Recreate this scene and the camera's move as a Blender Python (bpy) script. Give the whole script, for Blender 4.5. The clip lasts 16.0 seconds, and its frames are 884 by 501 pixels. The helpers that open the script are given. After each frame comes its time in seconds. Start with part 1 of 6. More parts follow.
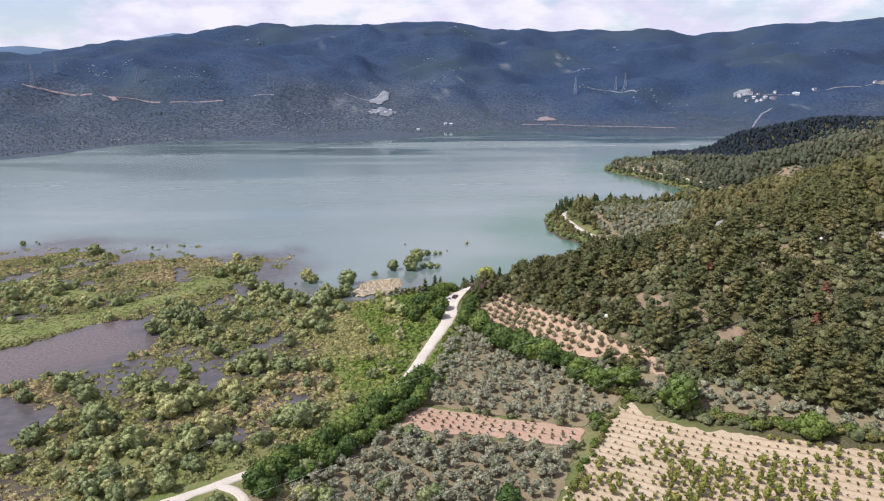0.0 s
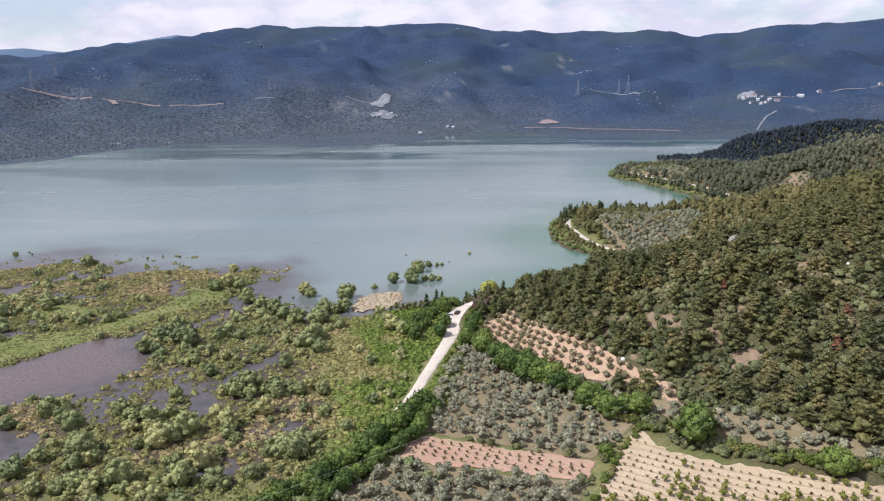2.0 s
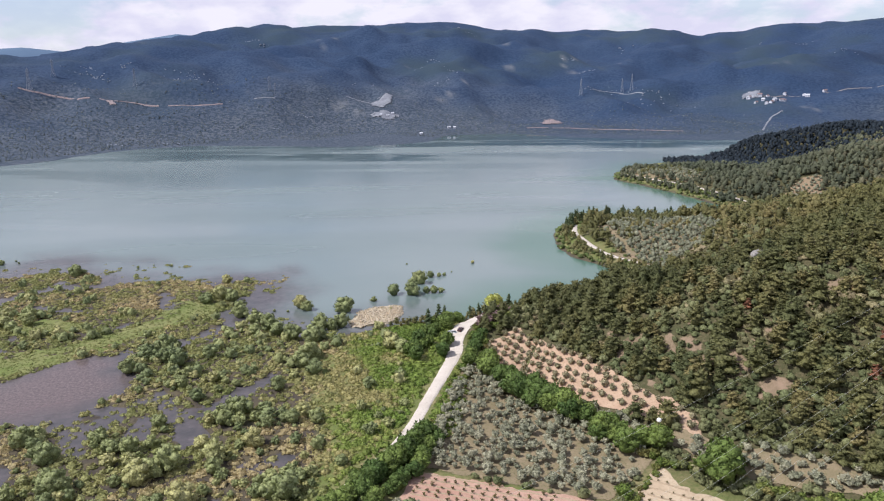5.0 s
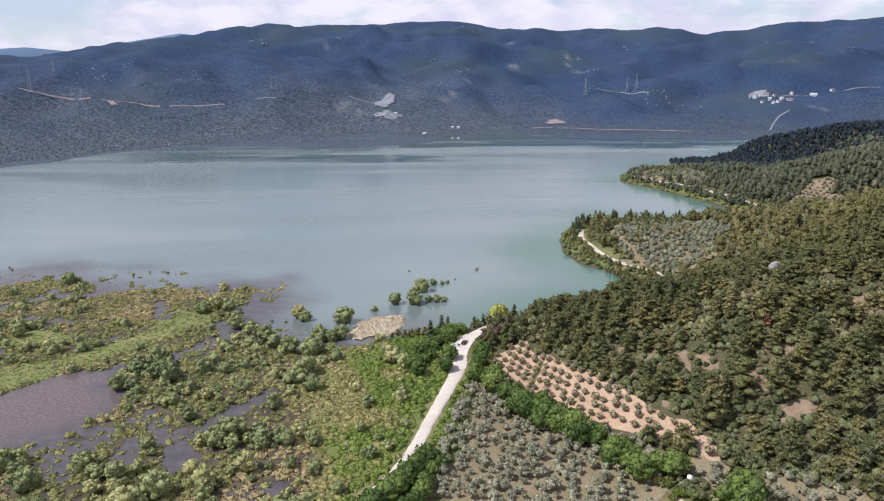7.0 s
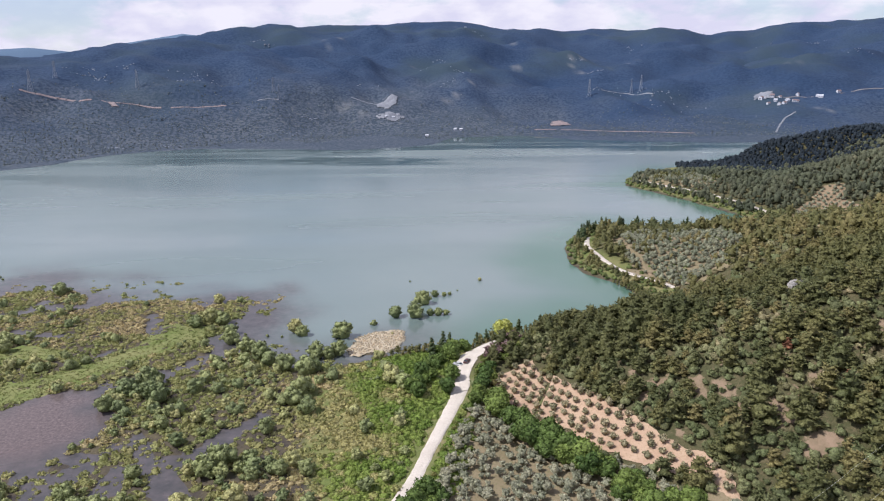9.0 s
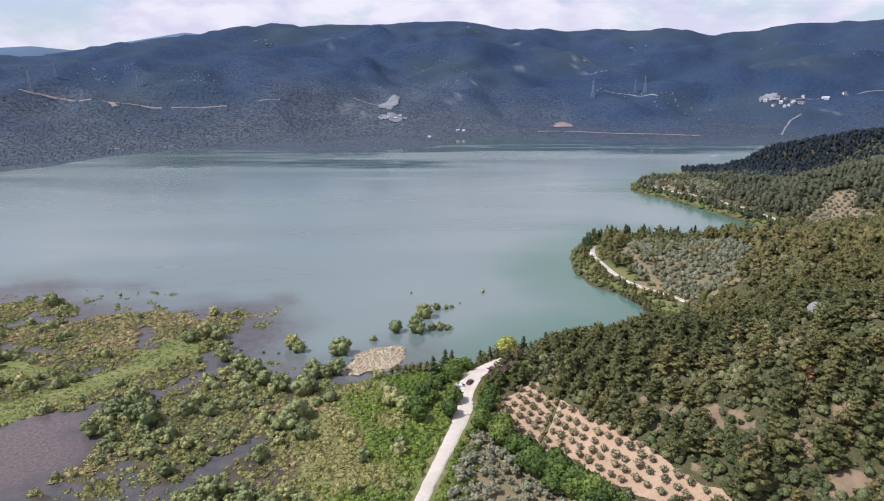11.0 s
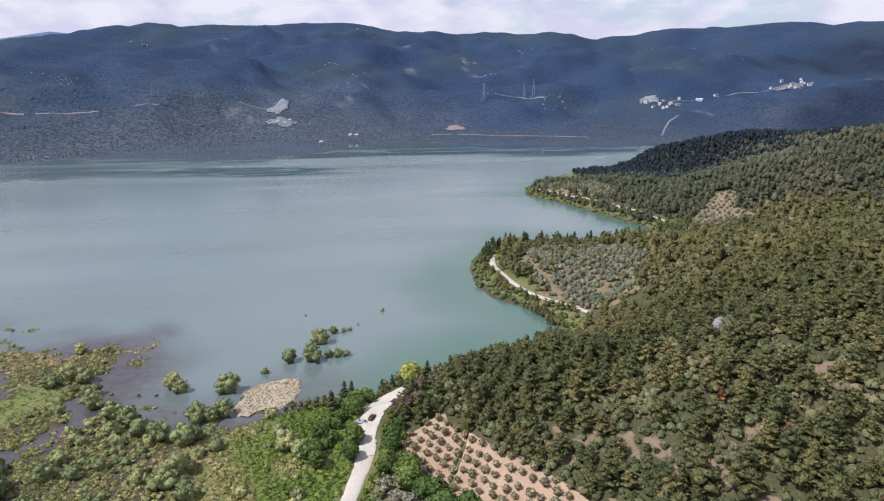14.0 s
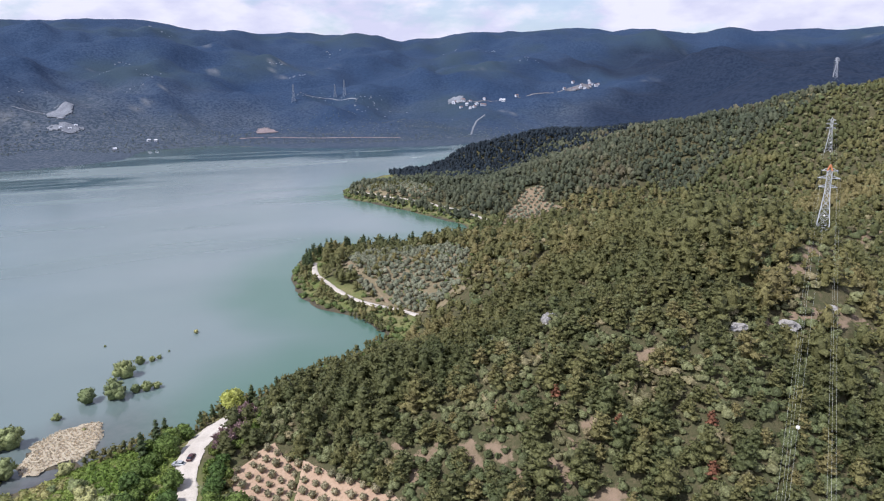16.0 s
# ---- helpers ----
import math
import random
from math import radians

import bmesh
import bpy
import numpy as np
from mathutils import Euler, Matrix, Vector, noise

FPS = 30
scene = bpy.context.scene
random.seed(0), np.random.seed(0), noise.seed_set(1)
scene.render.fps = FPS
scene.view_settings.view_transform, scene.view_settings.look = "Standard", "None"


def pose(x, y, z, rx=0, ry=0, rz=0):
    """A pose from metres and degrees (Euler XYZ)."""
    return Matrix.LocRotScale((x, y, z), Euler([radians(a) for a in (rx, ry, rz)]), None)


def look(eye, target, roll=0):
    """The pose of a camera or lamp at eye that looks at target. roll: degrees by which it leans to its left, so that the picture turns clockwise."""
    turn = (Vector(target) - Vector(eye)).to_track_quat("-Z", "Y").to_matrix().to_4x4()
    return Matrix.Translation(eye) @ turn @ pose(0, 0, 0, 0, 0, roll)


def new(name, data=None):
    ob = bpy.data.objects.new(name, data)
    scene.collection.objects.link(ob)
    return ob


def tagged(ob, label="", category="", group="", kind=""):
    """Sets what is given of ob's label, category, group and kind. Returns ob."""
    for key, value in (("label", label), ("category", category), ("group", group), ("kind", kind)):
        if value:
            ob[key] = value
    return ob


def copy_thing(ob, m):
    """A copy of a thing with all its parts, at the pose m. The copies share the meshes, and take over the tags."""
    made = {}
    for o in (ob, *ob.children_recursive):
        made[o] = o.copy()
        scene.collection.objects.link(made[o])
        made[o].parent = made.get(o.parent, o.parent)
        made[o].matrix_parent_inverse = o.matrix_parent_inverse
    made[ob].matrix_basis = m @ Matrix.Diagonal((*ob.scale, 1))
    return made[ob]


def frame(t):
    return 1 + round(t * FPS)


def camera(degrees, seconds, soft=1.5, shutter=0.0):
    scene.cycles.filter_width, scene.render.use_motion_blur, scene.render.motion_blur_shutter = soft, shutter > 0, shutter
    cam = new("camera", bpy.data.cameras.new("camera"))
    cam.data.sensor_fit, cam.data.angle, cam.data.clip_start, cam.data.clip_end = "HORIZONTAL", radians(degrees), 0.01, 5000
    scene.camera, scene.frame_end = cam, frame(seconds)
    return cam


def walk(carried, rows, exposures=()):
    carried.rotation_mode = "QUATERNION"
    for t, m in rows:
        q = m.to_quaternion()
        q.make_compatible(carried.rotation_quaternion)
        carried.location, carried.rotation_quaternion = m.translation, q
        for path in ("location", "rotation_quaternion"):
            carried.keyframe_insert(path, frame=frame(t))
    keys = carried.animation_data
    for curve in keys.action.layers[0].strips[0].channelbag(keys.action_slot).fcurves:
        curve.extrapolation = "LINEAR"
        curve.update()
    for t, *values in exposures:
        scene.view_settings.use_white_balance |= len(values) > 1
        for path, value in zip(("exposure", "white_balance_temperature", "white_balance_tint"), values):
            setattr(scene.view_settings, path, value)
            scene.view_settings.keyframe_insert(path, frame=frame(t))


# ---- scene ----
cam = camera(65.2, 16.0, 1.15)
PATH = [
    (0, (0.782, 0.844, 105.577), (0.753, 2.784, 105.093), -0.5),
    (0.5, (0.857, 3.862, 106.33), (0.827, 5.803, 105.848), -0.6),
    (1, (0.887, 6.708, 107.19), (0.856, 8.648, 106.707), -0.6),
    (1.5, (0.816, 9.719, 108.074), (0.783, 11.66, 107.593), -0.6),
    (2, (0.804, 12.715, 108.849), (0.769, 14.656, 108.368), -0.6),
    (2.5, (0.721, 15.64, 109.588), (0.686, 17.581, 109.107), -0.6),
    (3, (0.557, 18.6, 110.207), (0.521, 20.541, 109.725), -0.6),
    (3.5, (0.303, 21.766, 110.448), (0.268, 23.707, 109.967), -0.6),
    (6, (-0.02, 36.534, 111.294), (-0.064, 38.474, 110.808), -0.6),
    (6.5, (0.001, 39.662, 111.714), (-0.046, 41.602, 111.228), -0.6),
    (7, (0.016, 42.922, 112.41), (-0.033, 44.862, 111.923), -0.7),
    (7.5, (-0.108, 45.912, 113.055), (-0.158, 47.851, 112.568), -0.6),
    (8, (-0.065, 48.979, 113.732), (-0.118, 50.918, 113.245), -0.7),
    (8.5, (0.063, 52.211, 114.391), (0.007, 54.15, 113.904), -0.7),
    (9, (0.204, 55.733, 115.191), (0.147, 57.672, 114.704), -0.7),
    (11.5, (-0.326, 70.951, 119.681), (-0.389, 72.89, 119.191), -0.5),
    (12, (-0.154, 74.06, 120.408), (-0.218, 75.998, 119.919), -0.6),
    (12.5, (0.604, 77.385, 121.008), (0.58, 79.324, 120.52), -0.6),
    (12.6, (0.687, 78.089, 121.054), (0.704, 80.029, 120.567), -0.5),
    (13, (0.727, 81.078, 121.338), (0.91, 83.009, 120.849), -0.5),
    (13.5, (0.404, 84.393, 121.837), (0.638, 86.318, 121.348), -0.5),
    (14, (0.437, 87.531, 122.118), (0.67, 89.457, 121.63), -0.5),
    (14.5, (0.876, 90.351, 122.077), (1.109, 92.277, 121.589), -0.5),
    (15, (1.708, 93.741, 121.767), (2.084, 95.644, 121.28), -0.5),
    (15.5, (2.105, 97.178, 121.478), (2.683, 99.03, 120.99), -0.4),
    (16, (2.002, 100.331, 121.459), (2.734, 102.127, 120.971), -0.4),
]
walk(cam, [(t, look(eye, target, roll)) for t, eye, target, roll in PATH],
     [(0.0, -0.02, 6300, 13), (6.0, -0.06, 6250, 13), (11.5, -0.13, 6200, 13), (12.5, -0.16, 6180, 13), (14.5, -0.17, 6100, 13), (16.0, -0.08, 5980, 13)])

# ---------------------------------------------------------------- light
SUN_AZ, SUN_EL = radians(-104), radians(53)      # azimuth clockwise from ahead (+y)
world = bpy.data.worlds.new("sky_world")
scene.world = world
world.use_nodes = True
wn, wl = world.node_tree.nodes, world.node_tree.links
wn.clear()
sky = wn.new("ShaderNodeTexSky")
sky.sky_type, sky.sun_disc = "NISHITA", False
sky.sun_elevation, sky.sun_rotation = SUN_EL, SUN_AZ
sky.air_density, sky.dust_density, sky.ozone_density = 1.0, 0.6, 3.5
coord = wn.new("ShaderNodeTexCoord")
squash = wn.new("ShaderNodeMapping")
squash.inputs["Scale"].default_value = (2.2, 2.2, 5.0)
cloud = wn.new("ShaderNodeTexNoise")
cloud.inputs["Scale"].default_value, cloud.inputs["Detail"].default_value, cloud.inputs["Roughness"].default_value = 2.2, 7.0, 0.55
ramp = wn.new("ShaderNodeValToRGB")
ramp.color_ramp.elements[0].position, ramp.color_ramp.elements[1].position = 0.42, 0.50
ramp.color_ramp.elements[0].color = (0.42, 0.42, 0.42, 1)
puff = wn.new("ShaderNodeTexNoise")
puff.inputs["Scale"].default_value, puff.inputs["Detail"].default_value, puff.inputs["Roughness"].default_value = 5.5, 6.0, 0.5
puff_ramp = wn.new("ShaderNodeValToRGB")
puff_ramp.color_ramp.elements[0].position, puff_ramp.color_ramp.elements[1].position = 0.42, 0.60
puff_ramp.color_ramp.elements[0].color, puff_ramp.color_ramp.elements[1].color = (5.9, 5.8, 7.0, 1), (7.3, 7.1, 7.7, 1)
wl.new(squash.outputs["Vector"], puff.inputs["Vector"])
wl.new(puff.outputs["Fac"], puff_ramp.inputs["Fac"])
mixer = wn.new("ShaderNodeMix")
mixer.data_type = "RGBA"
wl.new(puff_ramp.outputs["Color"], mixer.inputs[7])
back = wn.new("ShaderNodeBackground")
back.inputs["Strength"].default_value = 0.13
wout = wn.new("ShaderNodeOutputWorld")
wl.new(coord.outputs["Generated"], squash.inputs["Vector"])
wl.new(squash.outputs["Vector"], cloud.inputs["Vector"])
# scattered cumulus: the gaps close up towards the horizon and stand open overhead
# The clear part overhead is unseen and added to weaken the fill light.
apart = wn.new("ShaderNodeSeparateXYZ")
wl.new(coord.outputs["Generated"], apart.inputs["Vector"])
open_sky = wn.new("ShaderNodeMapRange")
open_sky.interpolation_type = "SMOOTHSTEP"
open_sky.inputs["From Min"].default_value, open_sky.inputs["From Max"].default_value = 0.35, 0.9
open_sky.inputs["To Min"].default_value, open_sky.inputs["To Max"].default_value = 0.0, 0.16
wl.new(apart.outputs["Z"], open_sky.inputs["Value"])
cover = wn.new("ShaderNodeMath")
cover.operation = "SUBTRACT"
wl.new(cloud.outputs["Fac"], cover.inputs[0])
wl.new(open_sky.outputs["Result"], cover.inputs[1])
wl.new(cover.outputs[0], ramp.inputs["Fac"])
wl.new(ramp.outputs["Color"], mixer.inputs[0])
wl.new(sky.outputs["Color"], mixer.inputs[6])
wl.new(mixer.outputs[2], back.inputs["Color"])
wl.new(back.outputs["Background"], wout.inputs["Surface"])

sun = new("sun", bpy.data.lights.new("sun", "SUN"))
sun.data.energy, sun.data.angle, sun.data.color = 5.0, radians(0.6), (1.0, 0.95, 0.88)
SUN_DIR = Vector((math.sin(SUN_AZ) * math.cos(SUN_EL), math.cos(SUN_AZ) * math.cos(SUN_EL), math.sin(SUN_EL)))
sun.matrix_world = look(SUN_DIR * 300, (0, 0, 0))
scene.view_settings.exposure = 0.0

# ---------------------------------------------------------------- numeric helpers
RNG = np.random.default_rng(7)


def lattice(ix, iy, seed):
    n = (ix.astype(np.int64) * 374761393 + iy.astype(np.int64) * 668265263 + seed * 982451653) & 0x7FFFFFFF
    n = ((n ^ (n >> 13)) * 1274126177) & 0x7FFFFFFF
    return ((n ^ (n >> 16)) & 0xFFFF) / 65535.0


def value_noise(x, y, seed=0):
    ix, iy = np.floor(x), np.floor(y)
    fx, fy = x - ix, y - iy
    fx, fy = fx * fx * (3 - 2 * fx), fy * fy * (3 - 2 * fy)
    a, b = lattice(ix, iy, seed), lattice(ix + 1, iy, seed)
    c, d = lattice(ix, iy + 1, seed), lattice(ix + 1, iy + 1, seed)
    return (a + (b - a) * fx) * (1 - fy) + (c + (d - c) * fx) * fy


def fbm(x, y, size, octaves=4, seed=0):
    """Noise of about -1 to 1, with features of that size in metres."""
    x, y = np.asarray(x, float), np.asarray(y, float)
    out, amp, total = 0.0, 1.0, 0.0
    for k in range(octaves):
        out = out + amp * (value_noise(x / size + 17.3 * k, y / size - 9.1 * k, seed + k) * 2 - 1)
        total, amp, size = total + amp, amp * 0.5, size * 0.5
    return out / total * 1.6


def smooth(lo, hi, v):
    t = np.clip((v - lo) / (hi - lo), 0, 1)
    return t * t * (3 - 2 * t)


def inside(x, y, poly):
    """Signed distance to a polygon in metres, positive inside."""
    x, y = np.asarray(x, float), np.asarray(y, float)
    best, odd = np.full(x.shape, 1e9), np.zeros(x.shape, bool)
    for (x0, y0), (x1, y1) in zip(poly, poly[1:] + poly[:1]):
        dx, dy = x1 - x0, y1 - y0
        t = np.clip(((x - x0) * dx + (y - y0) * dy) / (dx * dx + dy * dy), 0, 1)
        best = np.minimum(best, np.hypot(x - x0 - t * dx, y - y0 - t * dy))
        cross = (y0 > y) != (y1 > y)
        odd ^= cross & (x < x0 + (y - y0) * dx / (dy if dy else 1e-9))
    return np.where(odd, best, -best)


def along(x, y, line):
    """Distance to a polyline of (x, y, ...) and the further values there."""
    x, y = np.asarray(x, float), np.asarray(y, float)
    best = np.full(x.shape, 1e9)
    vals = [np.zeros(x.shape) for _ in line[0][2:]]
    for p, q in zip(line, line[1:]):
        dx, dy = q[0] - p[0], q[1] - p[1]
        t = np.clip(((x - p[0]) * dx + (y - p[1]) * dy) / (dx * dx + dy * dy), 0, 1)
        d = np.hypot(x - p[0] - t * dx, y - p[1] - t * dy)
        near = d < best
        best = np.where(near, d, best)
        for k in range(len(vals)):
            vals[k] = np.where(near, p[2 + k] + (q[2 + k] - p[2 + k]) * t, vals[k])
    return (best, *vals)


# ---------------------------------------------------------------- the lie of the land
# shoreline of the near bank, the two headlands and the bays between
LAND = [(-900, 60), (-420, 250), (-330, 395), (-262, 432), (-215, 424), (-140, 385), (-120, 404), (-106, 384), (-112, 348), (-98, 330), (-74, 315), (-50, 318), (-30, 330), (-14, 338),
        (3, 341), (14, 349), (40, 366), (58, 376), (80, 388), (95, 402), (95, 417), (86, 436), (72, 463), (66, 490), (80, 550),
        (104, 588), (165, 574), (225, 590), (236, 615), (222, 665), (202, 730), (175, 800), (186, 845), (262, 940), (330, 965), (362, 1004), (388, 1022), (430, 1066), (520, 1180),
        (620, 1290), (4000, 1100), (4000, -2500), (-3000, -2500)]
# spines of the near hills: x, y, height, half width
SPURS = [
    [(22, 322, 8, 26), (45, 318, 14, 34), (72, 300, 28, 44), (105, 280, 41, 54), (145, 262, 51, 64), (205, 288, 52, 80), (285, 322, 47, 90), (400, 330, 70, 120), (560, 300, 105, 160), (900, 150, 150, 260)],
    [(92, 500, 5, 30), (140, 500, 9, 45), (195, 480, 20, 60), (220, 440, 34, 70), (205, 388, 42, 75), (205, 300, 50, 75)],
    [(190, 810, 3, 30), (250, 780, 10, 60), (300, 700, 18, 70), (375, 690, 34, 90), (500, 715, 64, 110), (600, 640, 88, 140), (690, 560, 114, 170), (900, 400, 142, 250)],
    [(352, 985, 3, 30), (376, 978, 14, 38), (400, 966, 25, 48), (432, 950, 35, 58), (472, 928, 43, 70), (520, 902, 48, 82), (570, 888, 50, 92), (660, 850, 56, 120), (720, 830, 62, 140), (860, 830, 76, 180), (1100, 1020, 120, 260), (1500, 1400, 170, 320)],
]
# the far bank seen from the start: azimuth, distance of the water's edge, front hill, main crest
FAR_AZ = [-60, -45, -33, -30, -26, -20, -14, -9, -5, -2, -0.5, 4.6, 9, 13.6, 18.5, 22, 26, 31, 37, 45, 54, 75]
FAR_SHORE = [1300, 1150, 1142, 1180, 1284, 1330, 1260, 1218, 1240, 1297, 1447, 1470, 1365, 1334, 1350, 1385, 1500, 1600, 1600, 1600, 1700, 1800]
FAR_FRONT = [60, 60, 62, 64, 66, 60, 50, 36, 24, 40, 55, 60, 55, 52, 48, 54, 62, 70, 84, 105, 125, 150]
CREST_AZ = [-60, -45, -32.3, -30.3, -27.9, -25.3, -23, -20, -17, -14, -9.7, -4.9, 0, 3.1, 5.8, 8, 11.4, 13, 15, 16.9, 18.5, 20, 21.3, 22.7, 24.4, 26.3, 28.7, 31, 33, 35, 36, 37.6, 39.2, 40.4, 42, 43.1, 44.6, 46, 47.8, 49.5, 52, 60, 75]
FAR_CREST = [180, 190, 203, 208, 222, 246, 264, 283, 303, 322, 341, 348, 347, 323, 321, 307, 306, 299, 302, 285, 267, 287, 284, 308, 319, 318, 323, 330, 328, 314, 322, 321, 304, 295, 314, 321, 304, 309, 311, 303, 302, 285, 250]


def spurs(x, y):
    total = 0.0
    for line in SPURS:
        d, top, wide = along(x, y, line)
        total = total + (top * np.exp(-(d / wide) ** 2)) ** 3
    return np.cbrt(total)


def height(x, y):
    x, y = np.asarray(x, float), np.asarray(y, float)
    wet = smooth(-15, -50, x + 0.22 * (y - 200)) * smooth(60, 140, y)
    edge = inside(x, y, LAND) + 2.5 * fbm(x, y, 18, 3, 5)
    flat = np.clip(edge * 0.16, -5, 2.0) + smooth(30, 260, x + 0.25 * (250 - y)) * smooth(380, 120, y) * 4.0 * smooth(0, 25, edge)
    # marsh: hardly above the lake, with channels, pools and drowned fringes
    ragged = edge + 16 * fbm(x, y, 24, 3, 13) - 4
    cut = 0.0
    for line in CHANNELS:
        d, w = along(x, y, line)
        cut = np.maximum(cut, smooth(1.0, 0.6, d / (w * (1 + 0.5 * fbm(x, y, 9, 2, 15)))))
    pan = smooth(-5, 5, inside(x, y, MUDPAN) + 4 * fbm(x, y, 14, 3, 17)) + smooth(-4, 4, inside(x, y, MUDPOND) + 4 * fbm(x, y, 12, 3, 18))
    pools = fbm(x, y, 15, 4, 11) * 0.46 + fbm(x, y, 60, 2, 3) * 0.10 - 0.01
    marsh = np.clip(ragged * 0.06, -3, 0.22) + pools * smooth(-14, 8, edge) - 0.9 * np.minimum(pan, 1) - 0.8 * cut
    firm = np.maximum(np.maximum(smooth(-8, 6, inside(x, y, MEADOW)), smooth(-6, 4, inside(x, y, MEADOW_WEST))), np.maximum(smooth(-4, 4, inside(x, y, REED_WEST)), smooth(-4, 4, inside(x, y, REED_MID))) * 0.9)
    firm = np.maximum(firm, smooth(-3, 3, inside(x, y, REED_TAN)))
    marsh = marsh * (1 - firm) + (0.35 + 0.25 * fbm(x, y, 9, 3, 19)) * firm - 0.5 * cut * firm
    track_side = smooth(16, 7, np.minimum(along(x, y, ROAD)[0], along(x, y, SPUR_TRACK)[0]))
    marsh = marsh * (1 - track_side) + 0.6 * track_side + 0.35 * smooth(195, 165, y)
    z = flat * (1 - wet) + marsh * wet
    z = np.where(inside(x, y, REED_TAN) > 0, np.maximum(z, 0.4), z)
    hills = spurs(x, y)
    # the bends of the eastern spurs are rounded off
    soft = smooth(370, 420, x) * smooth(420, 470, y) * smooth(950, 850, y)
    if np.any(soft > 0):
        ring = [(r * math.cos(k), r * math.sin(k)) for r, n in ((9, 4), (20, 8)) for k in np.arange(n) * 2 * math.pi / n]
        hills = hills + (sum(spurs(x + dx, y + dy) for dx, dy in ring) / len(ring) - hills) * soft
    hills = hills * smooth(0, 40, edge)
    hills = hills * (1 + 0.10 * fbm(x, y, 60, 3, 21))
    z = z + hills * (1 - wet)
    # far bank
    az, r = np.degrees(np.arctan2(x, y)), np.hypot(x, y)
    s = np.interp(az, FAR_AZ, FAR_SHORE) + 16 * fbm(x, y, 160, 3, 31)
    f, c = np.interp(az, FAR_AZ, FAR_FRONT), np.interp(az, CREST_AZ, FAR_CREST)
    k = r - s
    inland = sum(np.interp(az + o, FAR_AZ, FAR_SHORE) for o in (-9, -6, -3, 0, 3, 6, 9)) / 7
    shore_k, k = k, np.maximum(np.minimum(r - inland, r - s + 140), 0.001)
    gully = fbm(x - 0.3 * y, y, 330, 4, 41)
    bench = f * smooth(0, 650, k + 60 * gully)
    rise = (c - f) * (0.22 * smooth(150, 900, k) + 0.78 * smooth(500, 2000, k + 200 * gully))
    spur = np.interp(az, [-40, -33, -27, -20, -14, -9, -6], [40, 46, 62, 60, 42, 18, 0]) * np.exp(-((k - 700) / 300) ** 2)
    folds = 1 - np.abs(fbm(x + 0.5 * y, y - 0.4 * x, 480, 4, 45))
    crest = 1 - 0.92 * smooth(1000, 1800, k)
    far = bench + rise + spur + smooth(40, 500, k) * (16 * gully + 62 * (folds - 0.62) + 9 * fbm(x, y, 130, 3, 51)) * crest + smooth(40, 300, k) * 3.5 * fbm(x, y, 52, 2, 53)
    far = far - smooth(2050, 2700, k) * 160
    behind = np.interp(az, [-60, -40, -31, -28, -25, -21, -18, -12, 0, 60], [200, 240, 292, 268, 318, 372, 350, 300, 200, 200])
    far = np.maximum(far, behind * np.exp(-((r - 4450) / 420) ** 2))
    far = np.where(shore_k > 0, np.maximum(far * smooth(-30, 90, shore_k), 0.3) + 0.3, -5 + 5 * smooth(-60, 0, shore_k))
    k = shore_k
    ahead = smooth(-75, -62, az) * smooth(85, 74, az) * (k > -60)
    return np.where(ahead > 0, np.maximum(z, far * ahead - 5 * (1 - ahead)), z)


# plan of the fields, pools and reed beds: x and y of their corners
MUDPAN = [(-230, 232), (-182, 260), (-171, 268), (-158, 291), (-142, 294), (-136, 283), (-124, 270), (-127, 252), (-130, 244), (-142, 240), (-153, 231), (-170, 222), (-215, 215)]
MUDPOND = [(-170, 212), (-153, 215), (-132, 209), (-128, 198), (-134, 184), (-170, 184)]
CHANNELS = [[(-267.7, 340.2, 7), (-238.1, 367, 7), (-222.7, 392.9, 7), (-200.5, 395.6, 5), (-179.1, 416.5, 6)], [(-210.1, 356.6, 4), (-183, 354.2, 4)], [(-154.5, 381.9, 5), (-143.7, 358.7, 5)],
            [(-109.4, 371.3, 5), (-101.7, 339, 9), (-116.2, 314, 6), (-136.5, 299.2, 6)], [(-70.5, 273.2, 5), (-81.8, 252.2, 4), (-103.1, 240.5, 5), (-103.3, 228.4, 4)],
            [(-102.6, 353.1, 9), (-83.5, 348.8, 9), (-64.5, 342.5, 9), (-46.3, 347.3, 5)], [(-56.5, 340.4, 4), (-30.4, 335, 4), (-22.2, 350, 4)]]
MEADOW_WEST = [(-206, 330), (-199, 343), (-174, 335), (-173, 325), (-193, 320)]
MEADOW = [(-260, 230), (-200, 255), (-186, 266), (-169, 280), (-158, 294), (-152, 302), (-143, 312), (-128, 336), (-117, 354), (-121, 363), (-136, 370), (-143, 366), (-146, 352), (-149, 334), (-160, 318), (-172, 304), (-190, 296), (-215, 282), (-262, 262)]
REED_WEST = [(-259.2, 367.3), (-276.9, 400.7), (-240.3, 426.3), (-224.3, 419.1), (-230.7, 397.1), (-237, 373)]
REED_MID = [(-218.9, 378.8), (-199.6, 388.6), (-164.1, 410.2), (-116.1, 395.5), (-113.3, 373.3), (-139.7, 355.6), (-182.9, 358.2)]
REED_TAN = [(-50.6, 337), (-48.8, 349.5), (-41.9, 356.6), (-35, 360.9), (-26.5, 359.9), (-25.3, 347.9), (-27.7, 339.7), (-32.6, 333.3), (-37.8, 333.6), (-42.8, 328), (-48.1, 330)]
VINEYARD = [(56.3, 206.8), (59, 199), (63, 192.8), (72.2, 187.2), (84.8, 181.2), (98.7, 174.9), (115.5, 167.9), (140, 157), (140, 118), (12, 118), (29, 157)]
